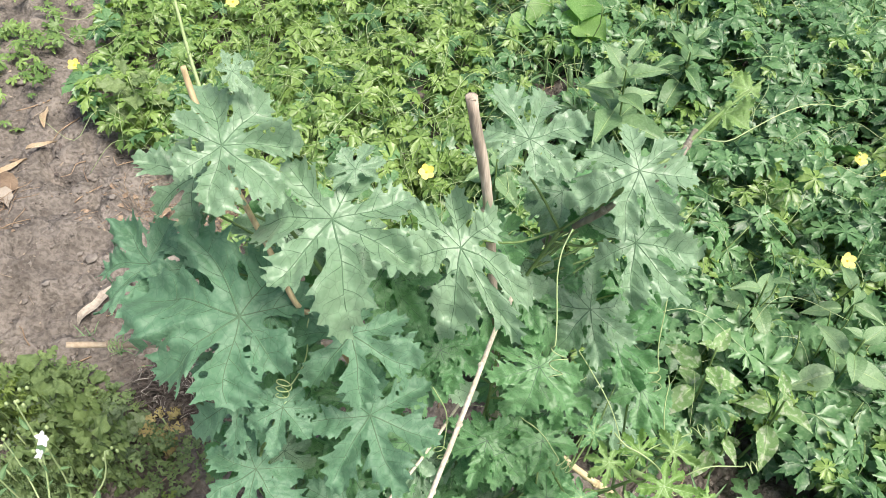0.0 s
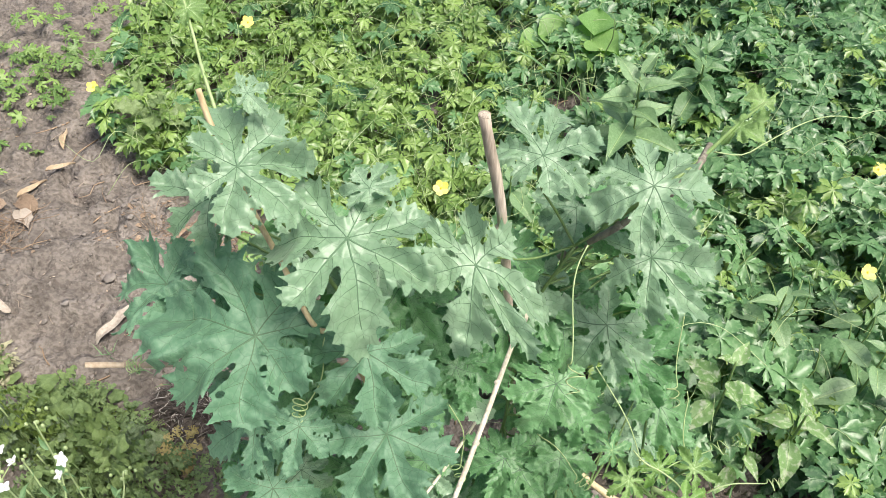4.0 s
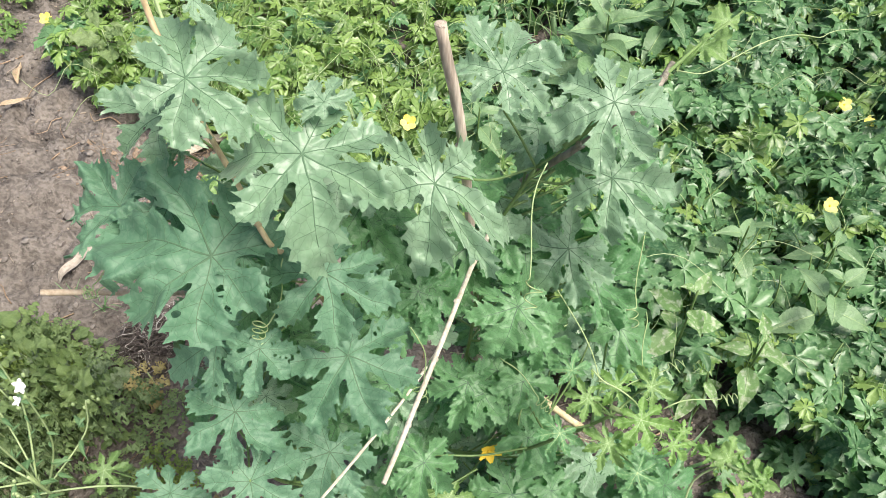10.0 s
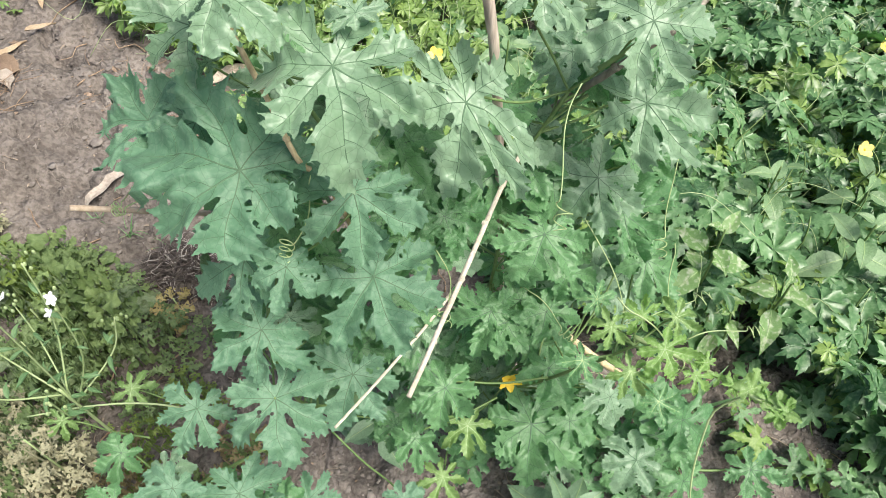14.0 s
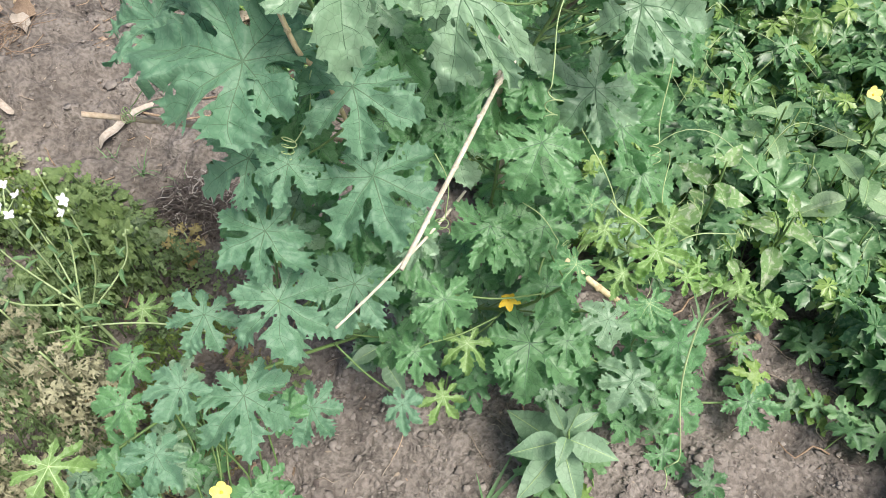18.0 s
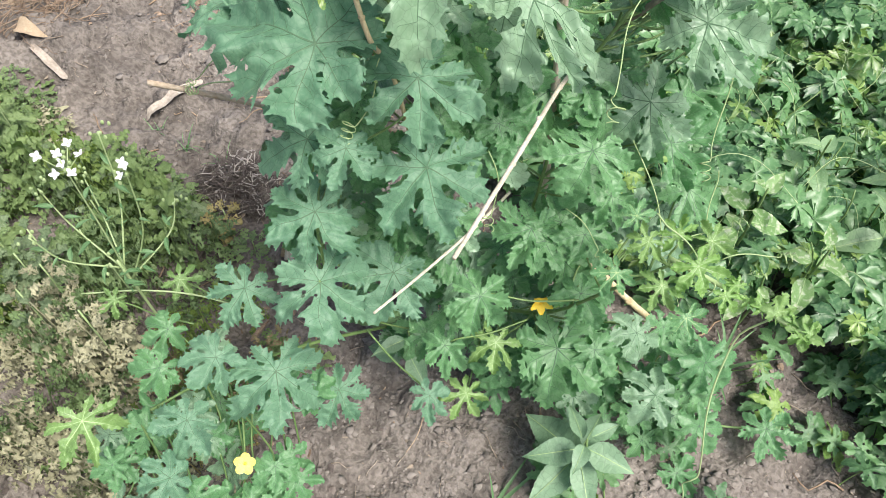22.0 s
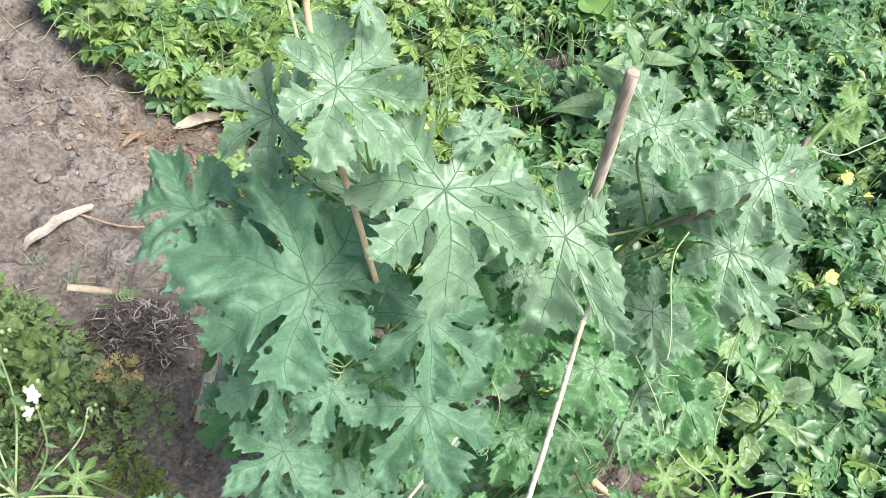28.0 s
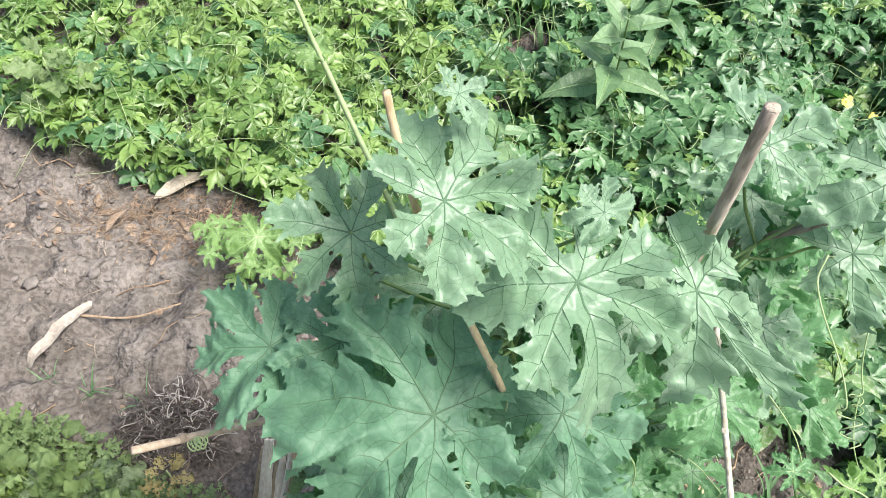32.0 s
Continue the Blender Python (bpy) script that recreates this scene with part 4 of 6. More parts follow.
dark_heap, light_heap, stalks = Heap(), Heap(), Heap()
rnd = random.Random(11)
near_count = 0
stalk_t = tube_arrays(smooth_line([(0, 0, 0), (0.05, 0.3, 0.35), (0, 0.7, 0.8), (0.05, 1, 1)], 2), 0.012, 0.009, 4)
stalk_t = (np.array([tuple(p) for p in stalk_t[0]]), stalk_t[1])
for _ in range(21000):
    x, y = rnd.uniform(-1.55, 2.1), rnd.uniform(0.0, 3.1)
    if bool(in_soil(x, y)):
        continue
    far = (x - 0.1) ** 2 + y ** 2
    if far > 7.0:
        continue
    g, h = float(ground_z(x, y)), float(canopy(x, y))
    z = g + 0.01 + h * rnd.random() ** 0.7
    n, d = tilted(rnd, 0.7)
    lightness = 0.9 if x < 0.1 else (0.5 if x < 0.35 else 0.22)
    is_light = rnd.random() < lightness
    if is_light:
        size = rnd.uniform(0.026, 0.047)
    else:
        size = rnd.uniform(0.034, 0.061)
    m = basis((x, y, z), d, n, rnd.uniform(0.85, 1.1), size)
    if near_count < 290 and x > 0.3 and y < 1.15 and z > g + h * 0.55:
        near_count += 1
        part("leaf", rnd.choice(near_light if is_light else near_meshes), bed, m)
    elif is_light:
        light_heap.add(rnd.choice(fine_leaves), m)
    else:
        dark_heap.add(rnd.choice(small_leaves), m)
    if rnd.random() < 0.22:
        stalks.add(stalk_t, basis((x, y, g), (rnd.gauss(0, 0.6), rnd.gauss(0, 0.6), 0.8), (rnd.random(), 0.3, 0.5), 1, rnd.uniform(0.05, 0.16)))
for nm, heap, mat in (("dark_foliage", dark_heap, M_BED), ("light_foliage", light_heap, M_BED_LIGHT), ("stalk_tangle", stalks, M_STEM)):
    tagged(part(nm, heap.mesh(nm, mat), bed), kind="stuff")

# stray shoots past the soil path
for _ in range(150):
    x, y = rnd.gauss(-1.15, 0.12), rnd.gauss(1.68, 0.16)
    if x > -0.98:
        continue
    n, d = tilted(rnd, 0.5)
    part("leaf", rnd.choice(near_light), bed, basis((x, y, float(ground_z(x, y)) + rnd.uniform(0.01, 0.06)), d, n, 1.0, rnd.uniform(0.016, 0.032)))
# low shoots that creep over the bare strip
rnd = random.Random(13)
for _ in range(170):
    x, y = rnd.uniform(0.26, 0.95), rnd.uniform(0.12, 0.62)
    if value_noise(np.array(x * 9 + 5.0), np.array(y * 9 + 5.0), 61) < 0.03:
        continue
    n, d = tilted(rnd, 0.35)
    g = float(ground_z(x, y))
    p = (x, y, g + rnd.uniform(0.02, 0.07))
    part("leaf", rnd.choice(near_meshes if rnd.random() < 0.7 else near_light), bed, basis(p, d, n, 1.0, rnd.uniform(0.025, 0.05)))
    tube("petiole", ((p[0] + d.x * -0.03, p[1] + d.y * -0.03, g), (p[0] - d.x * 0.01, p[1] - d.y * 0.01, g + 0.02), p), 0.0014, 0.001, M_STEM, bed, 4, 3)
# long wiry runners between the leaves
wires = Heap()
wire_t = []
for i in range(8):
    rr = random.Random(i + 40)
    line = smooth_line([(0, 0, 0), (rr.uniform(-0.2, 0.2), 0.3, rr.uniform(0.1, 0.4)), (rr.uniform(-0.3, 0.3), 0.65, rr.uniform(0.1, 0.45)), (rr.uniform(-0.3, 0.3), 1, rr.uniform(-0.1, 0.3))], 4)
    v, f = tube_arrays(line, 0.0045, 0.003, 4)
    wire_t.append((np.array([tuple(p) for p in v]), f))
for _ in range(1700):
    x, y = rnd.uniform(-1.1, 1.5), rnd.uniform(0.6, 2.5)
    if bool(in_soil(x, y)) or (x > 0.3 and rnd.random() < 0.6):
        continue
    a = rnd.uniform(0, 6.28)
    wires.add(rnd.choice(wire_t), basis((x, y, float(ground_z(x, y)) + float(canopy(x, y)) * rnd.uniform(0.5, 1.0)), (math.cos(a), math.sin(a), rnd.uniform(-0.1, 0.35)), (rnd.gauss(0, 0.4), rnd.gauss(0, 0.4), 1), 1, rnd.uniform(0.06, 0.2)))
tagged(part("runner_tangle", wires.mesh("runner_tangle", M_PALE_STEM), bed), kind="stuff")

# ---- flowers ----


def petal_arrays(seed, full=0.36):
    rnd = random.Random(seed)
    verts, faces = [], []
    rows, cols = 6, 5
    for i in range(rows + 1):
        u = i / rows
        w = full * math.sin(math.pi * min(1, 0.12 + u * (0.8 if full < 0.4 else 0.72))) ** 0.7
        for j in range(cols):
            c = -1 + 2 * j / (cols - 1)
            verts.append((c * w, u * (1 - 0.1 * c * c), 0.25 * u * u * rnd.uniform(0.7, 1.3) + 0.06 * math.sin(3 * c + seed) * u))
    for i in range(rows):
        for j in range(cols - 1):
            a = i * cols + j
            faces.append((a, a + 1, a + cols + 1, a + cols))
    return verts, faces


petals = [mesh_of("petal", *petal_arrays(i, 0.47), M_PETAL) for i in range(3)]
gold_petals = [mesh_of("petal", *petal_arrays(i + 5), M_PETAL_GOLD) for i in range(2)]
white_petals = [mesh_of("petal", *petal_arrays(i + 9, 0.39), M_WHITE) for i in range(2)]


def ball(name, mat, r=1.0, seed=0, bumpy=0.0, rings=6, seg=8, stretch=1.0):
    verts, faces = [(0, 0, r * stretch)], []
    rr = random.Random(seed)
    for i in range(1, rings):
        a = math.pi * i / rings
        for j in range(seg):
            b = 2 * math.pi * j / seg
            q = r * (1 + bumpy * (rr.random() - 0.5))
            verts.append((q * math.sin(a) * math.cos(b), q * math.sin(a) * math.sin(b), q * math.cos(a) * stretch))
    verts.append((0, 0, -r * stretch))
    for j in range(seg):
        faces.append((0, 1 + j, 1 + (j + 1) % seg))
        faces.append((len(verts) - 1, 1 + (rings - 2) * seg + (j + 1) % seg, 1 + (rings - 2) * seg + j))
    for i in range(rings - 2):
        for j in range(seg):
            a, b = 1 + i * seg + j, 1 + i * seg + (j + 1) % seg
            faces.append((a, a + seg, b + seg, b))
    return mesh_of(name, verts, faces, mat)


eye_mesh = ball("flower_centre", M_PETAL_GOLD, 0.17, 3, 0.3)


def flower(at, normal, size, parent, meshes=petals, count=5, spin=0.0, label="yellow five-petalled flower", eye=eye_mesh):
    """A small open flower: its centre, with each petal under it."""
    n = Vector(normal).normalized()
    side = n.orthogonal().normalized()
    c = part("flower", eye, parent, basis(at, side, n, 1, size), label)
    for i in range(count):
        a = 2 * math.pi * i / count + spin
        p = new("petal", meshes[i % len(meshes)])
        p.parent = c
        p.matrix_basis = basis((0.1 * math.sin(a), 0.1 * math.cos(a), 0), (math.sin(a), math.cos(a), 0.12), (0, 0, 1), 1, 1.0)
    return c


UP = (0.1, -0.5, 0.8)
for at, s in (((0.989, 1.412, 0.12), 0.02), ((1.03, 1.36, 0.12), 0.016), ((1.07, 1.25, 0.12), 0.02), ((0.874, 1.092, 0.13), 0.02), ((0.013, 1.22, 0.15), 0.021), ((-0.577, 1.838, 0.12), 0.022), ((-0.9, 1.54, 0.1), 0.019), ((0.644, 0.245, 0.12), 0.015), ((1.0, 1.75, 0.14), 0.02), ((1.25, 1.5, 0.15), 0.018)):
    flower(at, UP, s * 0.8, bed, spin=at[0] * 9)
flower((0.191, 0.443, 0.338), (0.2, -0.8, 0.4), 0.015, vine, gold_petals, 5, 0.4, "golden yellow flower partly closed")
flower((-0.117, 0.157, 0.328), (0.15, -0.35, 0.9), 0.0125, vine, spin=0.3)

# ---- tendrils ----


def curl(at, way, length, turns, r, parent, seed=0, thick=0.0007):
    """A tendril that runs out and ends in a coil."""
    at, way = Vector(at), Vector(way).normalized()
    u = way.orthogonal().normalized()
    v = way.cross(u)
    rr = random.Random(seed)
    pts = [at]
    for i in range(1, 8):
        q = i / 7
        pts.append(at + way * length * q * 0.8 + (u * math.sin(q * 4 + seed) + v * math.cos(q * 3 + seed)) * length * 0.06)
    end = pts[-1]
    for i in range(1, int(turns * 8) + 1):
        a = 2 * math.pi * i / 8
        q = r * (1 - 0.35 * i / (turns * 8))
        pts.append(end + way * length * 0.2 * i / (turns * 8) + u * q * math.sin(a) + v * q * (1 - math.cos(a)))
    o = pts[0]
    vv, ff = tube_arrays([p - o for p in smooth_line(pts, 3)], thick, thick * 0.6, 5)
    return part("tendril", mesh_of("tendril", vv, ff, M_TENDRIL), parent, Matrix.Translation(o), "thin pale green coiled tendril")


curl((0.2, 0.52, 0.79), (-0.1, -0.75, -0.3), 0.13, 2.0, 0.008, vine, 1)
curl((0.24, 0.55, 0.6), (0.25, -0.5, -0.35), 0.16, 2.5, 0.007, vine, 2)
curl((0.19, 0.5, 0.48), (0.5, -0.5, 0.0), 0.08, 2.5, 0.009, vine, 3)
curl((-0.2, 0.49, 0.64), (-0.55, -0.05, -0.5), 0.07, 2.5, 0.004, vine, 4)
curl((0.32, 0.64, 0.8), (0.9, 0.35, 0.0), 0.2, 0.5, 0.004, vine, 5)
curl((0.4, 0.36, 0.56), (-0.05, -0.35, -0.8), 0.3, 1.0, 0.006, vine, 6, 0.0012)
curl((0.3, 0.42, 0.56), (0.5, 0.3, 0.2), 0.08, 2.0, 0.008, vine, 7)
curl((-0.02, 0.46, 0.72), (-0.2, -0.4, -0.6), 0.1, 3.0, 0.008, vine, 8)
curl((0.09, 0.45, 0.62), (0.2, -0.3, -0.7), 0.1, 2.0, 0.007, vine, 9)
curl((0.3, 0.55, 0.7), (0.15, -0.4, -0.5), 0.12, 2.5, 0.006, vine, 10, 0.0007)
curl((0.33, 0.5, 0.6), (0.1, -0.35, -0.4), 0.1, 3.0, 0.006, vine, 11, 0.0007)
curl((0.27, 0.43, 0.6), (0.4, -0.2, -0.3), 0.12, 2.0, 0.007, vine, 12, 0.0009)
curl((0.34, 0.4, 0.585), (0.5, 0.1, 0.15), 0.07, 2.5, 0.006, vine, 13, 0.0008)
curl((-0.2, 0.5, 0.6), (-0.4, -0.12, -0.2), 0.065, 3.0, 0.006, vine, 14, 0.0009)
# the shoots that reach out past the leaves
tube("shoot", ((-0.09, 0.52, 0.8), (-0.137, 0.6, 0.859), (-0.166, 0.659, 0.891), (-0.2, 0.73, 0.95)), 0.002, 0.0011, M_PALE_STEM, vine, 7, 8, 0.15, 3, "hairy pale green climbing shoot")
tube("shoot", ((0.22, 0.57, 0.76), (0.29, 0.61, 0.8), (0.348, 0.683, 0.798), (0.4, 0.74, 0.8)), 0.0028, 0.0012, M_STEM, vine, 7, 8, 0.15, 4, "hairy pale green climbing shoot")
tube("shoot", ((0.3, 0.42, 0.54), (0.354, 0.396, 0.545), (0.39, 0.365, 0.565), (0.423, 0.338, 0.58)), 0.0032, 0.0018, M_TENDRIL, vine, 7, 8, 0.2, 5, "hairy pale green shoot tip")
for at, d in (((-0.2, 0.73, 0.95), (0.026, 0.012, 0.0)), ((-0.195, 0.72, 0.945), (-0.02, 0.016, 0.0)), ((-0.18, 0.69, 0.915), (-0.018, -0.008, 0.0)), ((-0.17, 0.67, 0.9), (0.02, 0.005, 0.0)), ((-0.15, 0.62, 0.87), (-0.014, 0.005, 0.0)), ((0.35, 0.68, 0.8), (0.02, -0.02, 0.01)), ((0.38, 0.72, 0.8), (-0.01, 0.015, 0.01)), ((0.42, 0.34, 0.582), (0.018, -0.012, 0.004)), ((0.4, 0.36, 0.575), (0.008, 0.016, 0.012))):
    vine_leaf(at, d, (0.1, -0.45, 0.85), 0.9, M_YOUNG, 0, 0.06, M_VEIN_PALE, False)
rnd = random.Random(91)
for q in range(9):
    u = q / 8
    vine_leaf((0.36 + 0.068 * u + rnd.gauss(0, 0.003), 0.392 - 0.058 * u + rnd.gauss(0, 0.003), 0.556 + 0.03 * u), (0.013 * math.cos(q * 2.4), 0.013 * math.sin(q * 2.4), 0.004), (rnd.gauss(0, 0.3), -0.4, 0.9), 0.9, M_SHOOT, 0, 0.06, M_VEIN_PALE, False, lean=0.7)

tube("runner", ((-0.2, 0.4, 0.2), (-0.3, 0.405, 0.205), (-0.38, 0.39, 0.215), (-0.47, 0.365, 0.21)), 0.0017, 0.0013, M_PALE_STEM, vine, 6, 8, 0.15, 9, "pale green runner lying over the weeds")

# ---- the fruit ----
fruit = ball("fruit", M_GOURD, 1.0, 5, 0.28, 26, 24, 1.0)
part("fruit", fruit, vine, Matrix.Translation((-0.045, 0.44, 0.2)) @ Matrix.Rotation(radians(70), 4, "Y") @ Matrix.Diagonal((0.019, 0.019, 0.045, 1)), "small dark green warty gourd hanging low")
part("fruit", fruit, vine, Matrix.Translation((-0.175, 0.475, 0.5)) @ Matrix.Rotation(radians(12), 4, "Y") @ Matrix.Diagonal((0.006, 0.006, 0.026, 1)), "tiny hanging green warty gourd")

# ---- sticks and stakes ----


def stick(name, points, r0, r1, mat, label, seed=1, knots=3, category="stick"):
    """A dry stick: a rough tapering tube with a few knots of its own."""
    ob = tube(name, points, r0, r1, mat, None, 9, 10, 0.16, seed)
    tagged(ob, label, category)
    line = smooth_line(points, 10)
    rr = random.Random(seed)
    for i in range(knots):
        p = line[int(len(line) * (i + 0.6) / (knots + 0.3))]
        kn = new("knot", ball("knot", mat, 1.0, seed + i, 0.3))
        kn.parent = ob
        r = r0 + (r1 - r0) * (i + 0.6) / (knots + 0.3)
        kn.matrix_basis = Matrix.Translation(p - Vector(points[0]) + Vector((rr.uniform(-0.3, 0.3) * r, rr.uniform(-0.3, 0.3) * r, 0.2 * r))) @ Matrix.Diagonal((r * 1.35, r * 1.35, r * 1.1, 1))
    return ob


stick("wooden_stake", ((0.2, 0.6, -0.02), (0.165, 0.575, 0.4), (0.131, 0.552, 0.747), (0.104, 0.535, 0.911)), 0.0052, 0.0047, M_STAKE, "weathered grey-brown wooden stake standing in the vine", 2, 2, "stake")
cap = new("cut_top", ball("cut_top", M_STAKE, 1.0, 3, 0.35, 5, 9))
cap.parent = bpy.data.objects["wooden_stake"]
cap.matrix_basis = Matrix.Translation((-0.096, -0.065, 0.9305)) @ Matrix.Diagonal((0.0046, 0.0046, 0.0018, 1))
stick("thin_stake", ((0.04, 0.56, -0.01), (0.01, 0.545, 0.35), (-0.015, 0.48, 0.66), (-0.03, 0.452, 0.736), (-0.055, 0.477, 0.781), (-0.086, 0.506, 0.836), (-0.104, 0.52, 0.895), (-0.111, 0.53, 0.921)), 0.0026, 0.0024, M_TAN, "thin light tan stick tied into the vine", 3, 3, "stake")
stick("dry_stick", ((0.16, 0.52, 0.69), (0.144, 0.471, 0.7), (0.12, 0.38, 0.706), (0.088, 0.263, 0.712)), 0.0024, 0.002, M_STICK, "pale bare dry stick leaning out of the leaves", 4, 5)
stick("dry_stick", ((0.12, 0.52, 0.462), (0.084, 0.447, 0.468), (0.04, 0.37, 0.476), (0.003, 0.309, 0.483)), 0.0019, 0.0016, M_STICK, "pale thin dry stick among the leaves", 5, 3)
stick("brown_stick", ((-0.3, 0.478, 0.585), (-0.225, 0.513, 0.543), (-0.08, 0.58, 0.46), (0.08, 0.66, 0.37)), 0.0034, 0.0038, M_BRANCH, "tan stick poking sideways out of the vine", 6, 3)
stick("brown_stick", ((0.362, 0.52, 0.222), (0.319, 0.53, 0.25), (0.249, 0.55, 0.3)), 0.005, 0.005, M_TAN, "short light-brown cut stick under the leaves", 7, 1)
stick("grey_twig", ((0.16, 0.665, 0.56), (0.205, 0.61, 0.68), (0.236, 0.573, 0.761), (0.29, 0.6, 0.8), (0.318, 0.65, 0.8)), 0.0038, 0.003, M_GREY, "dark grey knotted twig reaching past the leaves", 8, 5)

# ---- litter on the soil ----


def dry_leaf(at, way, size, mat, label, seed):
    v, f = simple_leaf(seed, 0.095, 12, 0.04, 0.1, 0.05, 0.05)
    ob = new("dry_leaf", mesh_of("dry_leaf", v, f, mat))
    z = float(ground_z(at[0], at[1]))
    ob.matrix_basis = basis((at[0], at[1], z + 0.022), way, (0.1, -0.2, 1), 1, size)
    return tagged(ob, label, "dry leaf", "dry leaves on the soil")


dry_leaf((-0.95, 1.4), (-0.3, 0.9, 0), 0.085, M_DRYLEAF, "tan dry leaf lying on the soil", 2)
dry_leaf((-0.96, 1.32), (0.8, 0.5, 0), 0.07, M_DRYLEAF, "tan dry leaf lying on the soil", 3)
dry_leaf((-1.0, 1.24), (0.5, 0.8, 0), 0.08, M_DRYLEAF, "tan dry leaf lying on the soil", 4)
dry_leaf((-0.505, 1.223), (0.117, 0.049, 0.02), 0.140, M_CHIP, "long tan dry leaf beside the vines", 5)
dry_leaf((-0.57, 1.12), (0.4, 0.8, 0), 0.065, M_RUST, "flat brown dry leaf lying on the soil", 6)
dry_leaf((-0.26, 0.42), (0.3, 0.8, 0), 0.05, M_RUST, "small brown dry leaf under the vine", 7)


def husk(at, way, length, wide, seed, label):
    """A flat torn strip of dry husk that follows the ground, curled a little along its edges."""
    rr = random.Random(seed)
    along = Vector(way).normalized()
    side = Vector((along.y, -along.x, 0))
    high = [float(ground_z(at[0] + along.x * length * i / 12, at[1] + along.y * length * i / 12)) for i in range(13)]
    v, f = [], []
    for i in range(13):
        u = i / 12
        w = wide * (0.55 + 0.45 * math.sin(math.pi * (0.12 + 0.8 * u))) * rr.uniform(0.9, 1.08)
        top = max(high[max(0, i - 2):i + 3]) - high[0] + 0.006
        for c in (-1, -0.5, 0, 0.5, 1):
            p = along * (u * length + rr.uniform(-0.005, 0.005) * (i in (0, 12))) + side * (c * w + 0.12 * wide * math.sin(u * 7))
            v.append((p.x, p.y, top + 0.004 * c * c))
    for i in range(12):
        for k in range(4):
            f.append((i * 5 + k, i * 5 + k + 1, i * 5 + k + 6, i * 5 + k + 5))
    ob = new("husk_strip", mesh_of("husk_strip", v, f, M_HUSK))
    ob.location = (at[0], at[1], high[0])
    return tagged(ob, label, "husk", "dry leaves on the soil")


husk((-0.66, 0.868), (0.078, 0.088, 0), 0.135, 0.0115, 1, "long pale strip of dry husk lying on the soil")
husk((-0.93, 0.945), (0.06, -0.03, 0), 0.1, 0.009, 2, "pale torn strip of dry husk on the soil")
pile = random.Random(17)
for q in range(11):
    x, y = -1.02 + pile.gauss(0, 0.05), 1.11 + pile.gauss(0, 0.07)
    v, f = simple_leaf(q, 0.3, 10, 0.25, 0.15, 0.05, 0.12)
    ob = new("dry_leaf", mesh_of("dry_leaf", v, f, (M_DRYLEAF, M_RUST, M_DRYLEAF, M_HUSK)[q % 4]))
    a = pile.uniform(0, 6.28)
    ob.matrix_basis = basis((x, y, float(ground_z(x, y)) + 0.02), (math.cos(a), math.sin(a), 0.15), (pile.gauss(0, 0.3), pile.gauss(-0.2, 0.3), 1), 1, pile.uniform(0.045, 0.075))
    tagged(ob, "curled tan dry leaf in a heap of dead leaves", "dry leaf", "dry leaves on the soil")
tagged(tube("twig", ((-0.6, 0.95, 0.012), (-0.5, 0.94, 0.016), (-0.42, 0.97, 0.012)), 0.0028, 0.0018, M_BARK, None, 6, 6, 0.3, 1), "thin brown twig lying on the soil", "twig")


def split_wood():
    """A fan of flat splinters that still hang together at the foot."""
    rr = random.Random(8)
    slat = thing("split_wood", (-0.24, 0.605, float(ground_z(-0.24, 0.605))), "pale weathered split wood leaning under the vine", "wood")
    for i in range(7):
        foot = Vector((-0.272 + 0.0085 * i, 0.612 - 0.002 * i, float(ground_z(-0.24, 0.605)) - 0.004))
        tip = Vector((-0.245 + 0.0085 * i + rr.uniform(-0.004, 0.004), 0.645 + rr.uniform(-0.006, 0.006), 0.16 + 0.006 * i + rr.uniform(-0.03, 0.015)))
        d = tip - foot
        s = d.cross(Vector((0.2, -0.9, 0.3))).normalized()
        up = s.cross(d).normalized()
        v, f = [], []
        for k in range(7):
            u = k / 6
            w = 0.0062 * (1 - 0.45 * u ** 3) * rr.uniform(0.85, 1.1)
            c = d * u + up * (0.004 * math.sin(u * 3 + i) + 0.002 * rr.uniform(-1, 1))
            v += [c - s * w, c - s * w * 0.4 + up * 0.002, c + s * w * 0.5 + up * 0.0012, c + s * w, c - up * 0.0018]
        for k in range(6):
            for q in range(5):
                f.append((k * 5 + q, k * 5 + (q + 1) % 5, k * 5 + 5 + (q + 1) % 5, k * 5 + 5 + q))
        f += [(4, 3, 2, 1, 0), (30, 31, 32, 33, 34)]
        part("splinter", mesh_of("splinter", v, f, M_SPLIT if i % 3 else M_DRYLEAF, False), slat, Matrix.Translation(foot))


split_wood()

straw, rot, rust = Heap(), Heap(), Heap()
straw_t = []
for i in range(6):
    rr = random.Random(i)
    line = smooth_line([(0, 0, 0), (rr.uniform(-0.12, 0.12), 0.35, rr.uniform(0, 0.08)), (rr.uniform(-0.2, 0.2), 0.7, rr.uniform(0, 0.08)), (rr.uniform(-0.2, 0.2), 1, 0)], 2)
    v, f = tube_arrays(line, 0.026, 0.014, 4)
    straw_t.append((np.array([tuple(p) for p in v]), f))
rnd = random.Random(5)
for _ in range(1500):
    x, y = rnd.uniform(-1.3, 0.9), rnd.uniform(0.05, 1.75)
    if not bool(in_soil(x, y)):
        continue
    a = rnd.uniform(0, 6.28)
    straw.add(rnd.choice(straw_t), basis((x, y, float(ground_z(x, y)) + 0.002), (math.cos(a), math.sin(a), rnd.uniform(-0.05, 0.12)), (0, 0, 1), 1, 0.008 + 0.05 * rnd.random() ** 2.5))
curl_t = []
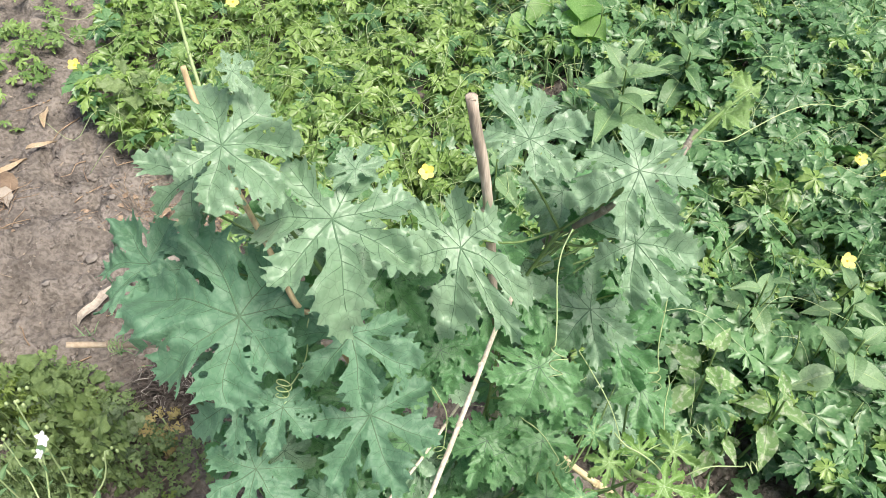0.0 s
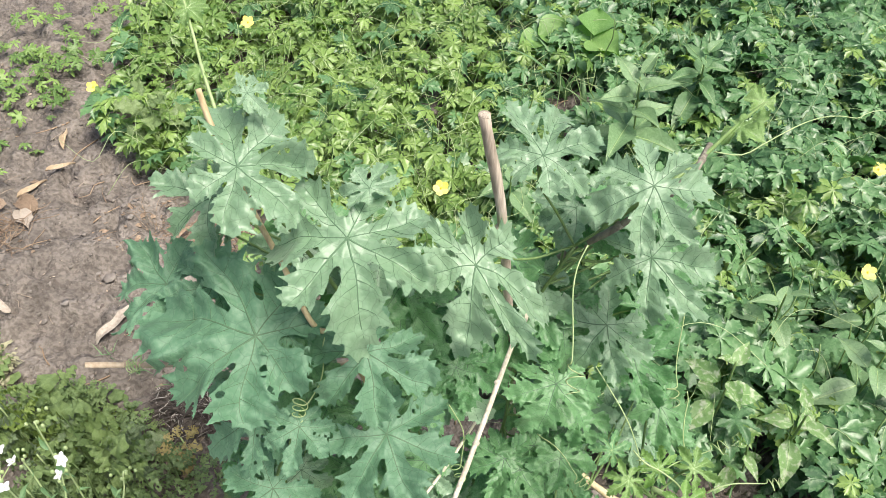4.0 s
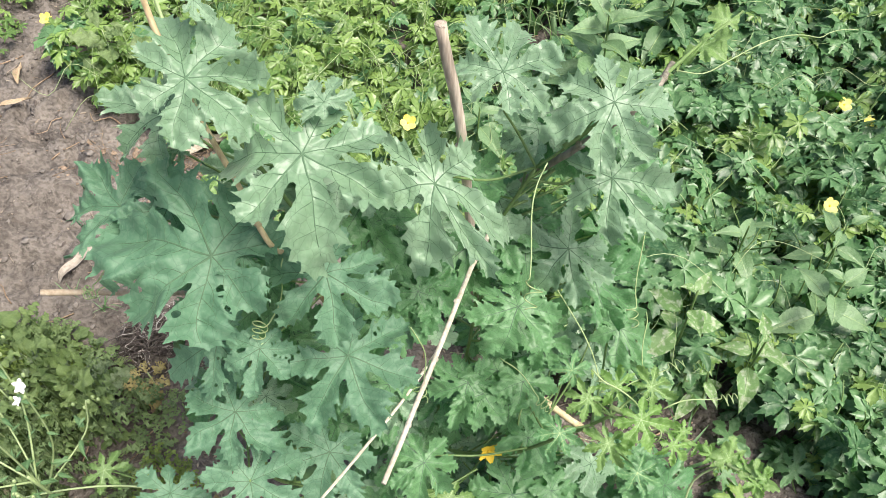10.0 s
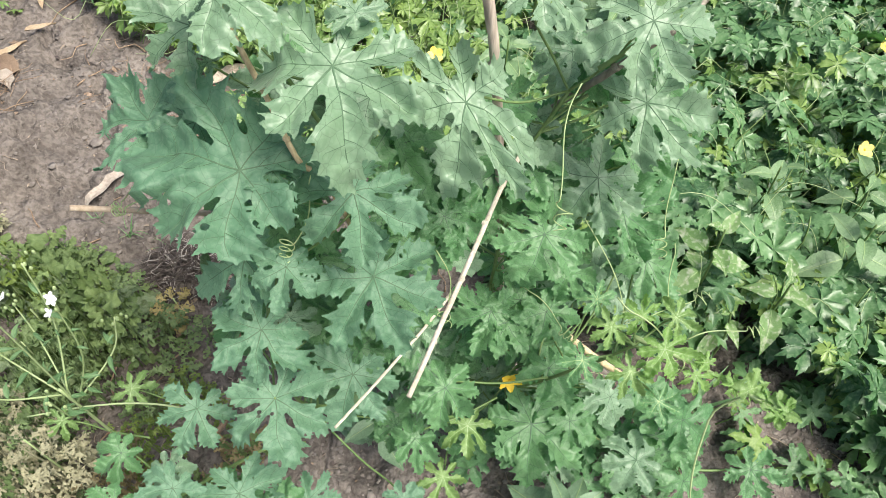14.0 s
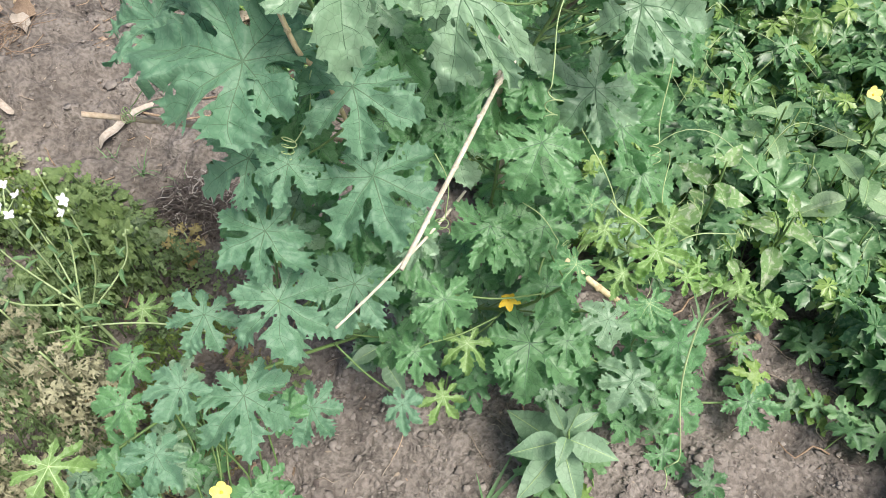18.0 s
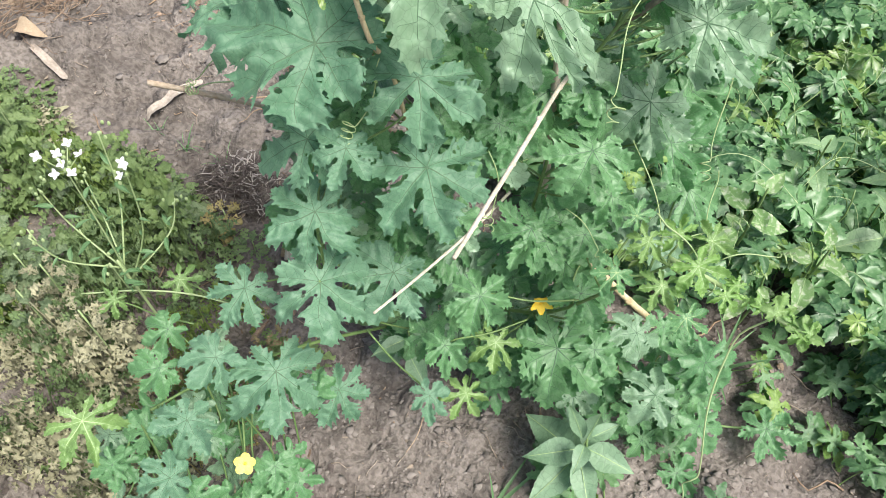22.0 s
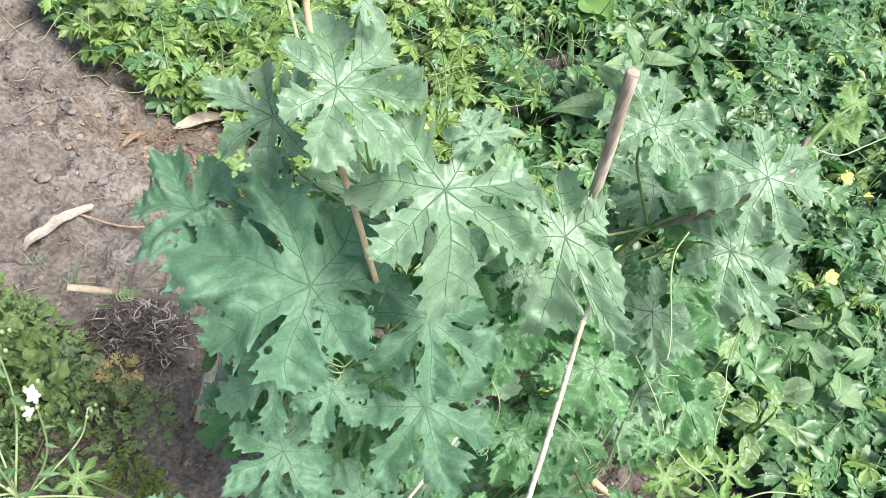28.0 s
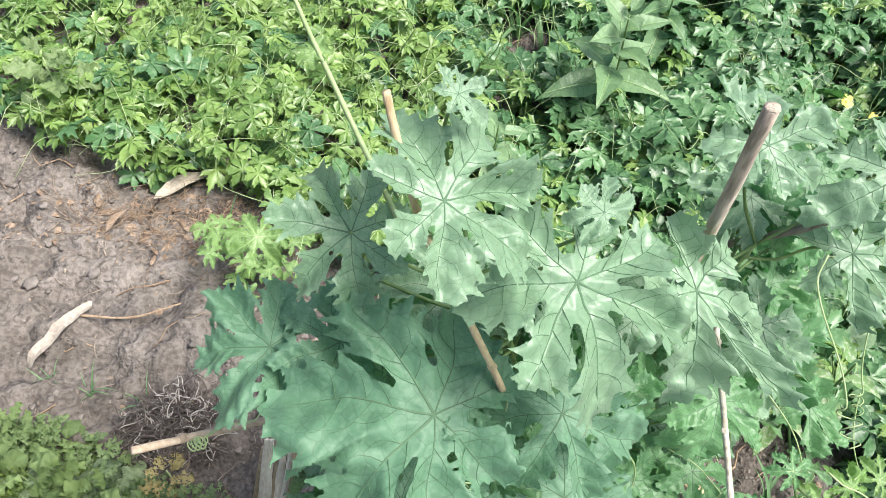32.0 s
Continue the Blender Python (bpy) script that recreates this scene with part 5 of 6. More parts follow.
for i in range(6):
    rr = random.Random(i + 70)
    line = smooth_line([(0, 0, 0), (rr.uniform(-0.3, 0.3), 0.3, 0.15), (rr.uniform(-0.3, 0.3), 0.7, 0.3 * rr.random()), (rr.uniform(-0.5, 0.4), 1.0, 0.2 * rr.random()), (rr.uniform(-0.7, 0.2), 0.8, 0.05)], 3)
    v, f = tube_arrays(line, 0.032, 0.015, 4)
    curl_t.append((np.array([tuple(p) for p in v]), f))
ash = Heap()
for i in range(560):
    a, q = rnd.uniform(0, 6.28), rnd.random() ** 0.55
    x, y = -0.405 + 0.085 * q * math.cos(a), 0.745 + 0.062 * q * math.sin(a)
    b = rnd.uniform(0, 6.28)
    lift = 0.045 * (1 - q * q)
    (rot if i % 5 else ash).add(rnd.choice(curl_t if i % 2 else straw_t), basis((x, y, float(ground_z(x, y)) + lift * rnd.random() ** 0.5), (math.cos(b), math.sin(b), rnd.uniform(-0.3, 0.5)), (rnd.gauss(0, 0.5), rnd.gauss(0, 0.5), 1), 1, rnd.uniform(0.016, 0.05)))
for _ in range(420):
    x, y = rnd.gauss(-0.45, 0.11), rnd.gauss(1.17, 0.045)
    b = rnd.uniform(0, 6.28)
    rust.add(rnd.choice(straw_t), basis((x, y, float(ground_z(x, y)) + rnd.uniform(0, 0.02)), (math.cos(b), math.sin(b), rnd.uniform(-0.2, 0.3)), (0, 0, 1), 0.5, rnd.uniform(0.02, 0.06)))
for _ in range(260):
    x, y = rnd.gauss(-0.984, 0.05), rnd.gauss(1.077, 0.05)
    b = rnd.uniform(0, 6.28)
    rust.add(rnd.choice(straw_t), basis((x, y, float(ground_z(x, y)) + rnd.uniform(0, 0.02)), (math.cos(b), math.sin(b), rnd.uniform(-0.2, 0.3)), (0, 0, 1), 0.6, rnd.uniform(0.02, 0.07)))
for nm, heap, mat, lab in (("straw_litter", straw, M_STRAW, "scattered bits of straw and thin stems on soil"), ("rotting_tuft", rot, M_ROT, "dark tangled tuft of rotting stems on soil"), ("pale_curls", ash, M_ASH, "pale grey curled dry strands on a rotting tuft"), ("dry_trash", rust, M_RUST, "reddish-brown dry stems and leaf scraps on soil")):
    tagged(new(nm, heap.mesh(nm, mat)), lab, "litter", kind="stuff")
clods = Heap()
clod_t = []
for i in range(6):
    me = ball("clod", M_CLOD, 1, i, 1.3, 4, 6, 0.4)
    clod_t.append((np.array([tuple(v.co) for v in me.vertices]), [tuple(p.vertices) for p in me.polygons]))
for _ in range(6500):
    x, y = rnd.uniform(-1.3, 0.9), rnd.uniform(0.05, 1.75)
    if bool(in_soil(x, y)):
        clods.add(rnd.choice(clod_t), basis((x, y, float(ground_z(x, y))), (rnd.random(), rnd.random(), 0.1), (0, 0, 1), 1, 0.0018 + 0.0055 * rnd.random() ** 4))
for _ in range(70):
    x, y = rnd.uniform(-1.25, -0.5), rnd.uniform(0.78, 1.75)
    if bool(in_soil(x, y)):
        clods.add(rnd.choice(clod_t), basis((x, y, float(ground_z(x, y))), (rnd.random(), rnd.random(), 0.1), (0, 0, 1), 1, 0.005 + 0.009 * rnd.random() ** 2))
for _ in range(2600):
    x, y = rnd.uniform(-0.12, 0.95), rnd.uniform(0.08, 0.75)
    if bool(in_soil(x, y)):
        clods.add(rnd.choice(clod_t), basis((x, y, float(ground_z(x, y))), (rnd.random(), rnd.random(), 0.1), (0, 0, 1), 1, 0.0022 + 0.006 * rnd.random() ** 3))
twigs = Heap()
for _ in range(230):
    x, y = rnd.uniform(-1.3, 0.9), rnd.uniform(0.1, 1.75)
    if bool(in_soil(x, y)):
        a = rnd.uniform(0, 6.28)
        twigs.add(rnd.choice(straw_t), basis((x, y, float(ground_z(x, y)) + 0.004), (math.cos(a), math.sin(a), rnd.uniform(-0.03, 0.05)), (0, 0, 1), rnd.uniform(0.5, 1.2), rnd.uniform(0.04, 0.1)))
tagged(new("twig_litter", twigs.mesh("twig_litter", M_BARK)), "thin dark brown broken twigs scattered on soil", "litter", kind="stuff")
tagged(new("soil_clods", clods.mesh("soil_clods", M_CLOD)), "small crumbs and clods of grey-brown soil", "clods", kind="stuff")

# ---- grass ----
def grass_blade(seed):
    """A narrow arching blade one unit long."""
    rr = random.Random(seed)
    bend = rr.uniform(0.25, 0.6)
    v, f = [], []
    for i in range(8):
        u = i / 7
        w = 0.03 * (1 - u) ** 0.6
        for c in (-1, 0, 1):
            v.append((c * w, u * (1 - 0.3 * bend * u), bend * (u - 1.1 * u * u) + 0.01 * abs(c)))
    for i in range(7):
        for j in range(2):
            a = i * 3 + j
            f.append((a, a + 1, a + 4, a + 3))
    return v, f


blades = [mesh_of("blade", *grass_blade(i), M_WEED) for i in range(5)]


def grass(at, count, length, seed):
    rr = random.Random(seed)
    z = float(ground_z(*at))
    ob = thing("grass_tuft", (*at, z), "small tuft of thin arching green grass", "grass", "grass tufts")
    for i in range(count):
        a = rr.uniform(0, 6.28)
        part("blade", rr.choice(blades), ob, basis((at[0] + rr.gauss(0, 0.006), at[1] + rr.gauss(0, 0.006), z), (math.cos(a), math.sin(a), rr.uniform(0.3, 1.5)), (-math.cos(a), -math.sin(a), 1), 1, length * rr.uniform(0.6, 1.2)))


grass((0.53, 0.56), 9, 0.13, 1)
grass((-0.55, 0.82), 10, 0.05, 2)
grass((-0.47, 0.8), 8, 0.05, 3)
grass((-0.35, 1.15), 8, 0.06, 4)
grass((0.3, 1.76), 14, 0.22, 5)
grass((0.36, 1.7), 12, 0.2, 6)
grass((0.2, 0.25), 8, 0.12, 7)
grass((-0.62, 0.84), 7, 0.045, 8)

# ---- crumbs of dead leaf over the soil ----
crumb_t = []
for i in range(6):
    rr = random.Random(i + 3)
    ring = [(rr.uniform(0.4, 1.0) * math.cos(a), rr.uniform(0.5, 1.2) * math.sin(a), rr.uniform(-0.15, 0.25)) for a in np.linspace(0, 6.28, 8)[:-1]]
    crumb_t.append((np.array([(0, 0, 0.2), *ring]), [(0, 1 + j, 1 + (j + 1) % 7) for j in range(7)]))
for nm, mat, lab, count in (("dark_crumbs", M_ROT, "dark crumbs of rotted leaf scattered on soil", 2600), ("tan_crumbs", M_STRAW, "tan crumbs of dry leaf scattered on soil", 1300), ("rusty_crumbs", M_RUST, "brown scraps of dead leaf on soil", 700)):
    heap = Heap()
    for q in range(count):
        x, y = rnd.uniform(-1.3, 0.9), rnd.uniform(0.05, 1.8)
        if nm == "rusty_crumbs" and q % 3:
            x, y = rnd.gauss(-0.45, 0.12), rnd.gauss(1.17, 0.045)
        if not bool(in_soil(x, y)) and nm != "rusty_crumbs":
            continue
        a = rnd.uniform(0, 6.28)
        big = 0.0018 + 0.007 * rnd.random() ** 3
        if nm == "rusty_crumbs":
            big *= 1.7
        heap.add(rnd.choice(crumb_t), basis((x, y, float(ground_z(x, y)) + 0.0015), (math.cos(a), math.sin(a), rnd.uniform(-0.3, 0.3)), (rnd.gauss(0, 0.4), rnd.gauss(0, 0.4), 1), rnd.uniform(0.4, 1), big))
    tagged(new(nm, heap.mesh(nm, mat, False)), lab, "litter", kind="stuff")

# ---- broad-leaved weeds ----
lance = {}
for kind, (wide, mat) in {"narrow": (0.185, M_WEED), "mottled": (0.225, M_MOTTLED), "broad": (0.2, M_BROAD), "pale": (0.215, M_PALE_WEED)}.items():
    lance[kind] = [mesh_of("weed_leaf", *simple_leaf(50 + 7 * i, wide, 22, 0.28 + 0.06 * i, 0.1, 0.03, 0.05), mat) for i in range(4)]
rib_line = smooth_line([(0, 0, 0.004), (0, 0.33, -0.02), (0, 0.66, -0.11), (0, 0.97, -0.255)], 4)
midrib = mesh_of("midrib", *tube_arrays(rib_line, 0.007, 0.003, 5), M_VEIN_PALE)


def weed(at, height, leaves, length, label, kind="narrow", seed=0, spread=0.6, wide=1.0, lift=-0.2):
    """An upright weed: a stem with lance-shaped leaves in a spiral, the top ones small."""
    rr = random.Random(seed)
    x, y = at
    z = float(ground_z(x, y))
    ob = thing("broadleaf_weed", (x, y, z), label, "weed", "broad-leaved weeds")
    top = Vector((x + rr.uniform(-0.02, 0.02), y + rr.uniform(-0.02, 0.02), z + height))
    tube("stem", ((x, y, z - 0.01), ((x + top.x) / 2 + 0.008, (y + top.y) / 2, z + height * 0.5), tuple(top)), 0.003, 0.0018, M_STEM, ob, 6, 6)
    for i in range(leaves):
        q = i / max(leaves - 1, 1)
        a = i * 2.4 + seed
        up = lift + 1.1 * q * q
        d = Vector((math.cos(a) * spread, math.sin(a) * spread, up * (1 - spread * 0.5)))
        p = top - Vector((0, 0, (1 - q) * height * 0.55))
        ln = length * (1.1 - 0.62 * q ** 1.6) * rr.uniform(0.8, 1.12)
        n = Vector((-math.cos(a) * up, -math.sin(a) * up - 0.3, 1.0))
        lf = part("leaf", rr.choice(lance[kind]), ob, basis(p + d.normalized() * 0.008, d, n, wide * rr.uniform(0.85, 1.15), ln))
        new("midrib", midrib).parent = lf
    return ob


weed((0.425, 1.39), 0.33, 14, 0.115, "tall upright weed with large pointed pale leaves", "pale", 1, 0.7, 1.05, 0.15)
weed((0.6, 1.62), 0.24, 12, 0.1, "tall upright weed with large pointed pale leaves", "narrow", 12, 0.75, 1.2)
weed((0.142, 1.23), 0.2, 10, 0.085, "small upright weed with pale pointed leaves", "pale", 2, 0.75)
weed((0.511, 0.725), 0.33, 9, 0.07, "weed with insect-bleached mottled pointed leaves", "mottled", 3, 0.7, 1.15)
weed((0.655, 0.947), 0.25, 7, 0.082, "upright weed with long pointed pale green leaves", "pale", 4, 0.72)
weed((0.775, 0.81), 0.26, 8, 0.085, "upright weed with broad pale green leaves", "pale", 5, 0.75, 1.15)
weed((0.625, 0.695), 0.23, 8, 0.07, "weed with mottled pointed leaves among the vines", "mottled", 6, 0.75)
weed((0.575, 0.665), 0.16, 7, 0.06, "weed with mottled pointed leaves among the vines", "mottled", 8, 0.8)
weed((0.838, 0.964), 0.22, 7, 0.075, "upright weed with pale pointed leaves", "pale", 11, 0.72)
weed((0.308, 0.305), 0.19, 11, 0.092, "broad-leaved weed with grey-green toothed leaves", "broad", 8, 1.1, 1.25, -0.1)
weed((0.022, 0.437), 0.19, 5, 0.072, "weed with broad grey-green leaves eaten into holes", "broad", 3, 0.9, 1.2)
weed((0.75, 1.3), 0.2, 7, 0.075, "upright weed with long pointed green leaves", "narrow", 9, 0.7)
weed((0.9, 0.7), 0.2, 7, 0.07, "upright weed with pale pointed leaves", "pale", 10, 0.75)

round_t = [mesh_of("round_leaf", *simple_leaf(80 + i, 0.48, 10, 0.2, 0.2, 0.0, 0.08), M_ROUND) for i in range(3)]


def round_weed(at, count, size, label, seed):
    rr = random.Random(seed)
    z = float(ground_z(*at))
    ob = thing("round_leaf_weed", (*at, z), label, "weed", "round-leaved weeds")
    for i in range(count):
        a = i * 2.4 + seed
        part("leaf", rr.choice(round_t), ob, basis((at[0], at[1], z + 0.05 + 0.016 * i), (math.cos(a), math.sin(a), 0.35), (-0.3 * math.cos(a), -0.3 * math.sin(a) - 0.4, 1), 1.0, size * rr.uniform(0.8, 1.2)))
    return ob


round_weed((0.364, 1.85), 6, 0.1, "weed with large rounded dark green leaves", 2)
round_weed((0.22, 1.9), 5, 0.09, "weed with large rounded dark green leaves", 3)

# ---- the crinkled weeds beside the soil ----


def frill_leaf(seed, lace=0.0):
    """A small ruffled leaf, cut into uneven lobes along its midrib and eaten into holes."""
    rr = random.Random(seed)
    rows, cols = 9, (-1, -0.5, 0, 0.5, 1)
    ph, bow = rr.uniform(0, 6), rr.uniform(-0.25, 0.25)
    verts, faces = [], []
    for i in range(rows + 1):
        u = i / rows
        w = 0.36 * math.sin(math.pi * (0.06 + 0.88 * u) ** 0.85) ** 0.7
        for c in cols:
            cut = 1 if i % 3 else 0.42
            x = c * w * (cut if abs(c) > 0.6 else 1) * rr.uniform(0.8, 1.2)
            z = 0.27 * abs(c) * math.sin(i * 2.1 + ph + c) + 0.06 * rr.uniform(-1, 1) - 0.35 * u * u
            verts.append((x + bow * u * u, 1.25 * u + 0.08 * abs(c), z))
    n = len(cols)
    for i in range(rows):
        for k in range(n - 1):
            if rr.random() < (lace if k in (0, 3) else lace * 0.4):
                continue
            faces.append((i * n + k, i * n + k + 1, i * n + n + k + 1, i * n + n + k))
    return np.array(verts), faces


def ruffle_leaf(seed):
    """A small rounded leaf with a crinkled blade and a frilled edge."""
    rr = random.Random(seed)
    count, rings = 16, 3
    verts, faces = [(0, 0.62, -0.05)], []
    ph = rr.uniform(0, 6)
    for i in range(1, rings + 1):
        f = i / rings
        for j in range(count):
            a = 2 * math.pi * j / count
            q = f * (0.62 + 0.07 * math.cos(a * 3 + ph) + 0.05 * rr.uniform(-1, 1) * f)
            verts.append((0.85 * q * math.sin(a), 0.62 + q * math.cos(a), 0.17 * f ** 2 * math.sin(a * 4 + ph) + 0.1 * rr.uniform(-1, 1) * f + 0.12 * f - 0.25 * f * f))
    for j in range(count):
        faces.append((0, 1 + (j + 1) % count, 1 + j))
    for i in range(rings - 1):
        for j in range(count):
            a, b = 1 + i * count + j, 1 + i * count + (j + 1) % count
            faces.append((a, b, b + count, a + count))
    return np.array(verts), faces


lace_t = [frill_leaf(i + 40, 0.47) for i in range(8)]
soft_t = [ruffle_leaf(140 + i) for i in range(3)] + [frill_leaf(140 + i, 0.04) for i in range(7)]
crinkle_t = [frill_leaf(i, 0.24) for i in range(10)]


def sprig_mesh(seed, mat, leaves, small, large, shapes=crinkle_t):
    """One stem of a low weed with its ruffled leaves in whorls, of unit height."""
    rr = random.Random(seed)
    heap = Heap()
    for i in range(leaves):
        q = (i + 1) / leaves
        a = i * 2.4 + rr.uniform(-0.4, 0.4)
        out = rr.uniform(0.02, 0.22) * (1.25 - q * 0.6)
        n = Vector((rr.gauss(0, 0.5) + 0.4 * math.cos(a), rr.gauss(-0.2, 0.5) + 0.4 * math.sin(a), 1))
        d = Vector((math.cos(a), math.sin(a), rr.uniform(-0.1, 0.7)))
        heap.add(rr.choice(shapes), basis((out * math.cos(a), out * math.sin(a), q), d, n, 1.0, rr.uniform(small, large)))
    v, f = tube_arrays(smooth_line([(0, 0, 0), (0.03, 0.02, 0.5), (0, 0, 1)], 3), 0.016, 0.01, 5)
    heap.add((np.array([tuple(p) for p in v]), f), Matrix.Identity(4))
    return heap.mesh("sprig", mat)


SPRIGS = {
    "grey": ([sprig_mesh(i, M_CRINKLE, 22, 0.09, 0.2) for i in range(7)], "low weed with crinkled grey-green leaves"),
    "green": ([sprig_mesh(10 + i, M_CRINKLE_GREEN, 20, 0.08, 0.19) for i in range(7)], "low weed with crinkled yellow-green leaves"),
    "soft": ([sprig_mesh(40 + i, M_SOFT, 13, 0.12, 0.28, soft_t) for i in range(7)], "low weed with broad soft green leaves"),
    "dry": ([sprig_mesh(20 + i, M_CRINKLE_DRY, 22, 0.1, 0.23, lace_t) for i in range(7)], "withered low weed with lacy tan leaves"),
    "brown": ([sprig_mesh(30 + i, M_CRINKLE_BROWN, 14, 0.07, 0.18, lace_t) for i in range(6)], "dead brown weed with shrivelled leaves"),
    "yellow": ([sprig_mesh(50 + i, M_YELLOW_LACE, 13, 0.08, 0.18, lace_t) for i in range(4)], "low weed with yellowing lacy leaves"),
}


def radish_leaf(seed, lace=0.0):
    """A soft leaf with rounded uneven lobes and a puckered blade, eaten here and there."""
    rr = random.Random(seed)
    rows, cols = 15, 10
    ph, o = rr.uniform(0, 6), rr.uniform(0, 60)
    verts, faces = [], []
    for i in range(rows + 1):
        u = i / rows
        w = 0.05 + 0.36 * math.sin(math.pi * min(1.0, u ** 1.25 * 0.97)) ** 0.75
        for j in range(cols + 1):
            c = -1 + 2 * j / cols
            lobe = 1 + 0.3 * abs(c) ** 2 * math.sin(u * 17 + ph + 1.5 * c)
            x, y = c * w * lobe, u + 0.12 * abs(c) * u
            z = 0.1 * abs(c) - 0.32 * u * u + 0.09 * c * c * math.sin(u * 13 + 2 * ph + 2 * c) + 0.16 * noise.noise((x * 6 + o, y * 6, o)) + 0.13 * noise.noise((x * 14 + o, y * 14, 3.0))
            verts.append((x, y, z))
    n = cols + 1
    for i in range(rows):
        for j in range(cols):
            if rr.random() < lace * (1 if abs(j - cols / 2 + 0.5) > 1 else 0.2):
                continue
            faces.append((i * n + j, i * n + j + 1, i * n + n + j + 1, i * n + n + j))
    return verts, faces


M_RADISH = grown("puckered_weed_leaf", ((0.1, 0.155, 0.075), (0.19, 0.255, 0.13), (0.31, 0.38, 0.23)), 0.55, 0.2, 4, 0.9, net=7.0)
M_RADISH_SOFT = grown("soft_puckered_leaf", ((0.12, 0.19, 0.07), (0.2, 0.28, 0.115), (0.31, 0.4, 0.2)), 0.5, 0.25, 4, 0.9, net=7.0)
M_RADISH_GREEN = grown("olive_puckered_leaf", ((0.09, 0.14, 0.04), (0.16, 0.215, 0.07), (0.26, 0.31, 0.15)), 0.55, 0.2, 4, 0.9, net=7.0)
M_RADISH_DRY = grown("dry_puckered_leaf", ((0.24, 0.235, 0.14), (0.37, 0.36, 0.235), (0.5, 0.48, 0.35)), 0.8, 0.1, 4, 0.9, net=7.0)
RADISH = {
    "grey": [mesh_of("leaf", *radish_leaf(i, 0.03), M_RADISH) for i in range(5)],
    "soft": [mesh_of("leaf", *radish_leaf(10 + i, 0.02), M_RADISH_SOFT) for i in range(5)],
    "green": [mesh_of("leaf", *radish_leaf(20 + i, 0.03), M_RADISH_GREEN) for i in range(4)],
    "dry": [mesh_of("leaf", *radish_leaf(30 + i, 0.35), M_RADISH_DRY) for i in range(5)],
    "yellow": [mesh_of("leaf", *radish_leaf(40 + i, 0.3), M_YELLOW_LACE) for i in range(2)],
}


def rosette(at, kind, tall, seed, label, size=0.04, count=9):
    """A low leafy weed: puckered leaves in a spiral round a short stem."""
    rr = random.Random(seed)
    x, y = at
    g = float(ground_z(x, y))
    ob = thing("rosette_weed", (x, y, g), label, "weed", "low weeds beside the soil")
    tube("stem", ((x, y, g - 0.01), (x + 0.004, y, g + tall * 0.5), (x, y + 0.004, g + tall)), 0.002, 0.0014, M_PALE_STEM, ob, 5, 3)
    for i in range(count):
        q = i / (count - 1)
        a = i * 2.4 + seed
        d = Vector((math.cos(a), math.sin(a), rr.uniform(0.0, 0.3) + 0.5 * q))
        p = (x + 0.012 * math.cos(a), y + 0.012 * math.sin(a), g + tall * (0.45 + 0.55 * q))
        part("leaf", rr.choice(RADISH[kind]), ob, basis(p, d, (-0.4 * math.cos(a) + rr.gauss(0, 0.2), -0.4 * math.sin(a) - 0.25 + rr.gauss(0, 0.2), 1), rr.uniform(0.85, 1.15), size * (1.25 - 0.7 * q) * rr.uniform(0.8, 1.2)))


rnd = random.Random(21)
placed = 0
while placed < 235:
    x, y = rnd.uniform(-1.2, -0.16), rnd.uniform(-0.1, 0.95)
    edge = float(np.interp(x, (-1.25, -0.9, -0.6, -0.46, -0.37, -0.28, -0.12), (0.9, 0.82, 0.735, 0.69, 0.63, 0.52, 0.32))) + 0.1 * float(value_noise(x * 8 + 9.0, y * 8 + 9.0, 5))
    if y > edge:
        continue
    placed += 1
    mound = float(np.clip((edge - y) / 0.17, 0, 1)) * float(np.clip((-0.15 - x) / 0.17, 0.05, 1))
    tall = (0.035 + 0.165 * mound) * rnd.uniform(0.4, 1.45)
    patch = float(value_noise(x * 5 + 15, y * 5 + 15, 51)) + rnd.gauss(0, 0.12)
    if x > -0.36 and y > 0.2:
        kind = rnd.choice(("brown", "brown", "green", "soft", "yellow"))
    elif patch < -0.02 and y < 0.4:
        kind = rnd.choice(("dry", "dry", "dry", "grey"))
    elif patch < 0.06:
        kind = rnd.choice(("grey", "grey", "soft"))
    elif patch < 0.24:
        kind = rnd.choice(("green", "soft", "grey"))
    else:
        kind = rnd.choice(("brown", "dry", "green"))
    meshes, label = SPRIGS[kind]
    if kind in RADISH and rnd.random() < 0.27:
        rosette((x, y), kind, max(tall, 0.03), placed, label, rnd.uniform(0.02, 0.032), 14)
        continue
    g = float(ground_z(x, y))
    ob = thing("low_weed", (x, y, g), label, "weed", "low weeds beside the soil")
    wide = rnd.uniform(0.075, 0.125)
    for _ in range(rnd.randint(4, 6)):
        sx, sy = x + rnd.gauss(0, 0.3) * wide, y + rnd.gauss(0, 0.3) * wide
        m = Matrix.Translation((sx, sy, g)) @ Matrix.Rotation(rnd.uniform(0, 6.28), 4, "Z") @ Matrix.Rotation(rnd.gauss(0, 0.12), 4, "X") @ Matrix.Diagonal((wide, wide, max(tall, 0.03) * rnd.uniform(0.5, 1.0), 1))
        tagged(part("sprig", rnd.choice(meshes), ob, m), kind="stuff")


rosette((-0.4, 0.655), "yellow", 0.05, 401, "low weed with yellowing lacy leaves", 0.026, 9)
rosette((-0.7, 1.42), "soft", 0.17, 404, "low weed with rounded crinkled pale leaves", 0.066, 9)
rosette((-0.57, 0.5), "soft", 0.16, 402, "low weed with broad soft green leaves", 0.05, 9)
rosette((-0.48, 0.62), "grey", 0.1, 403, "low weed with crinkled grey-green leaves", 0.04, 11)


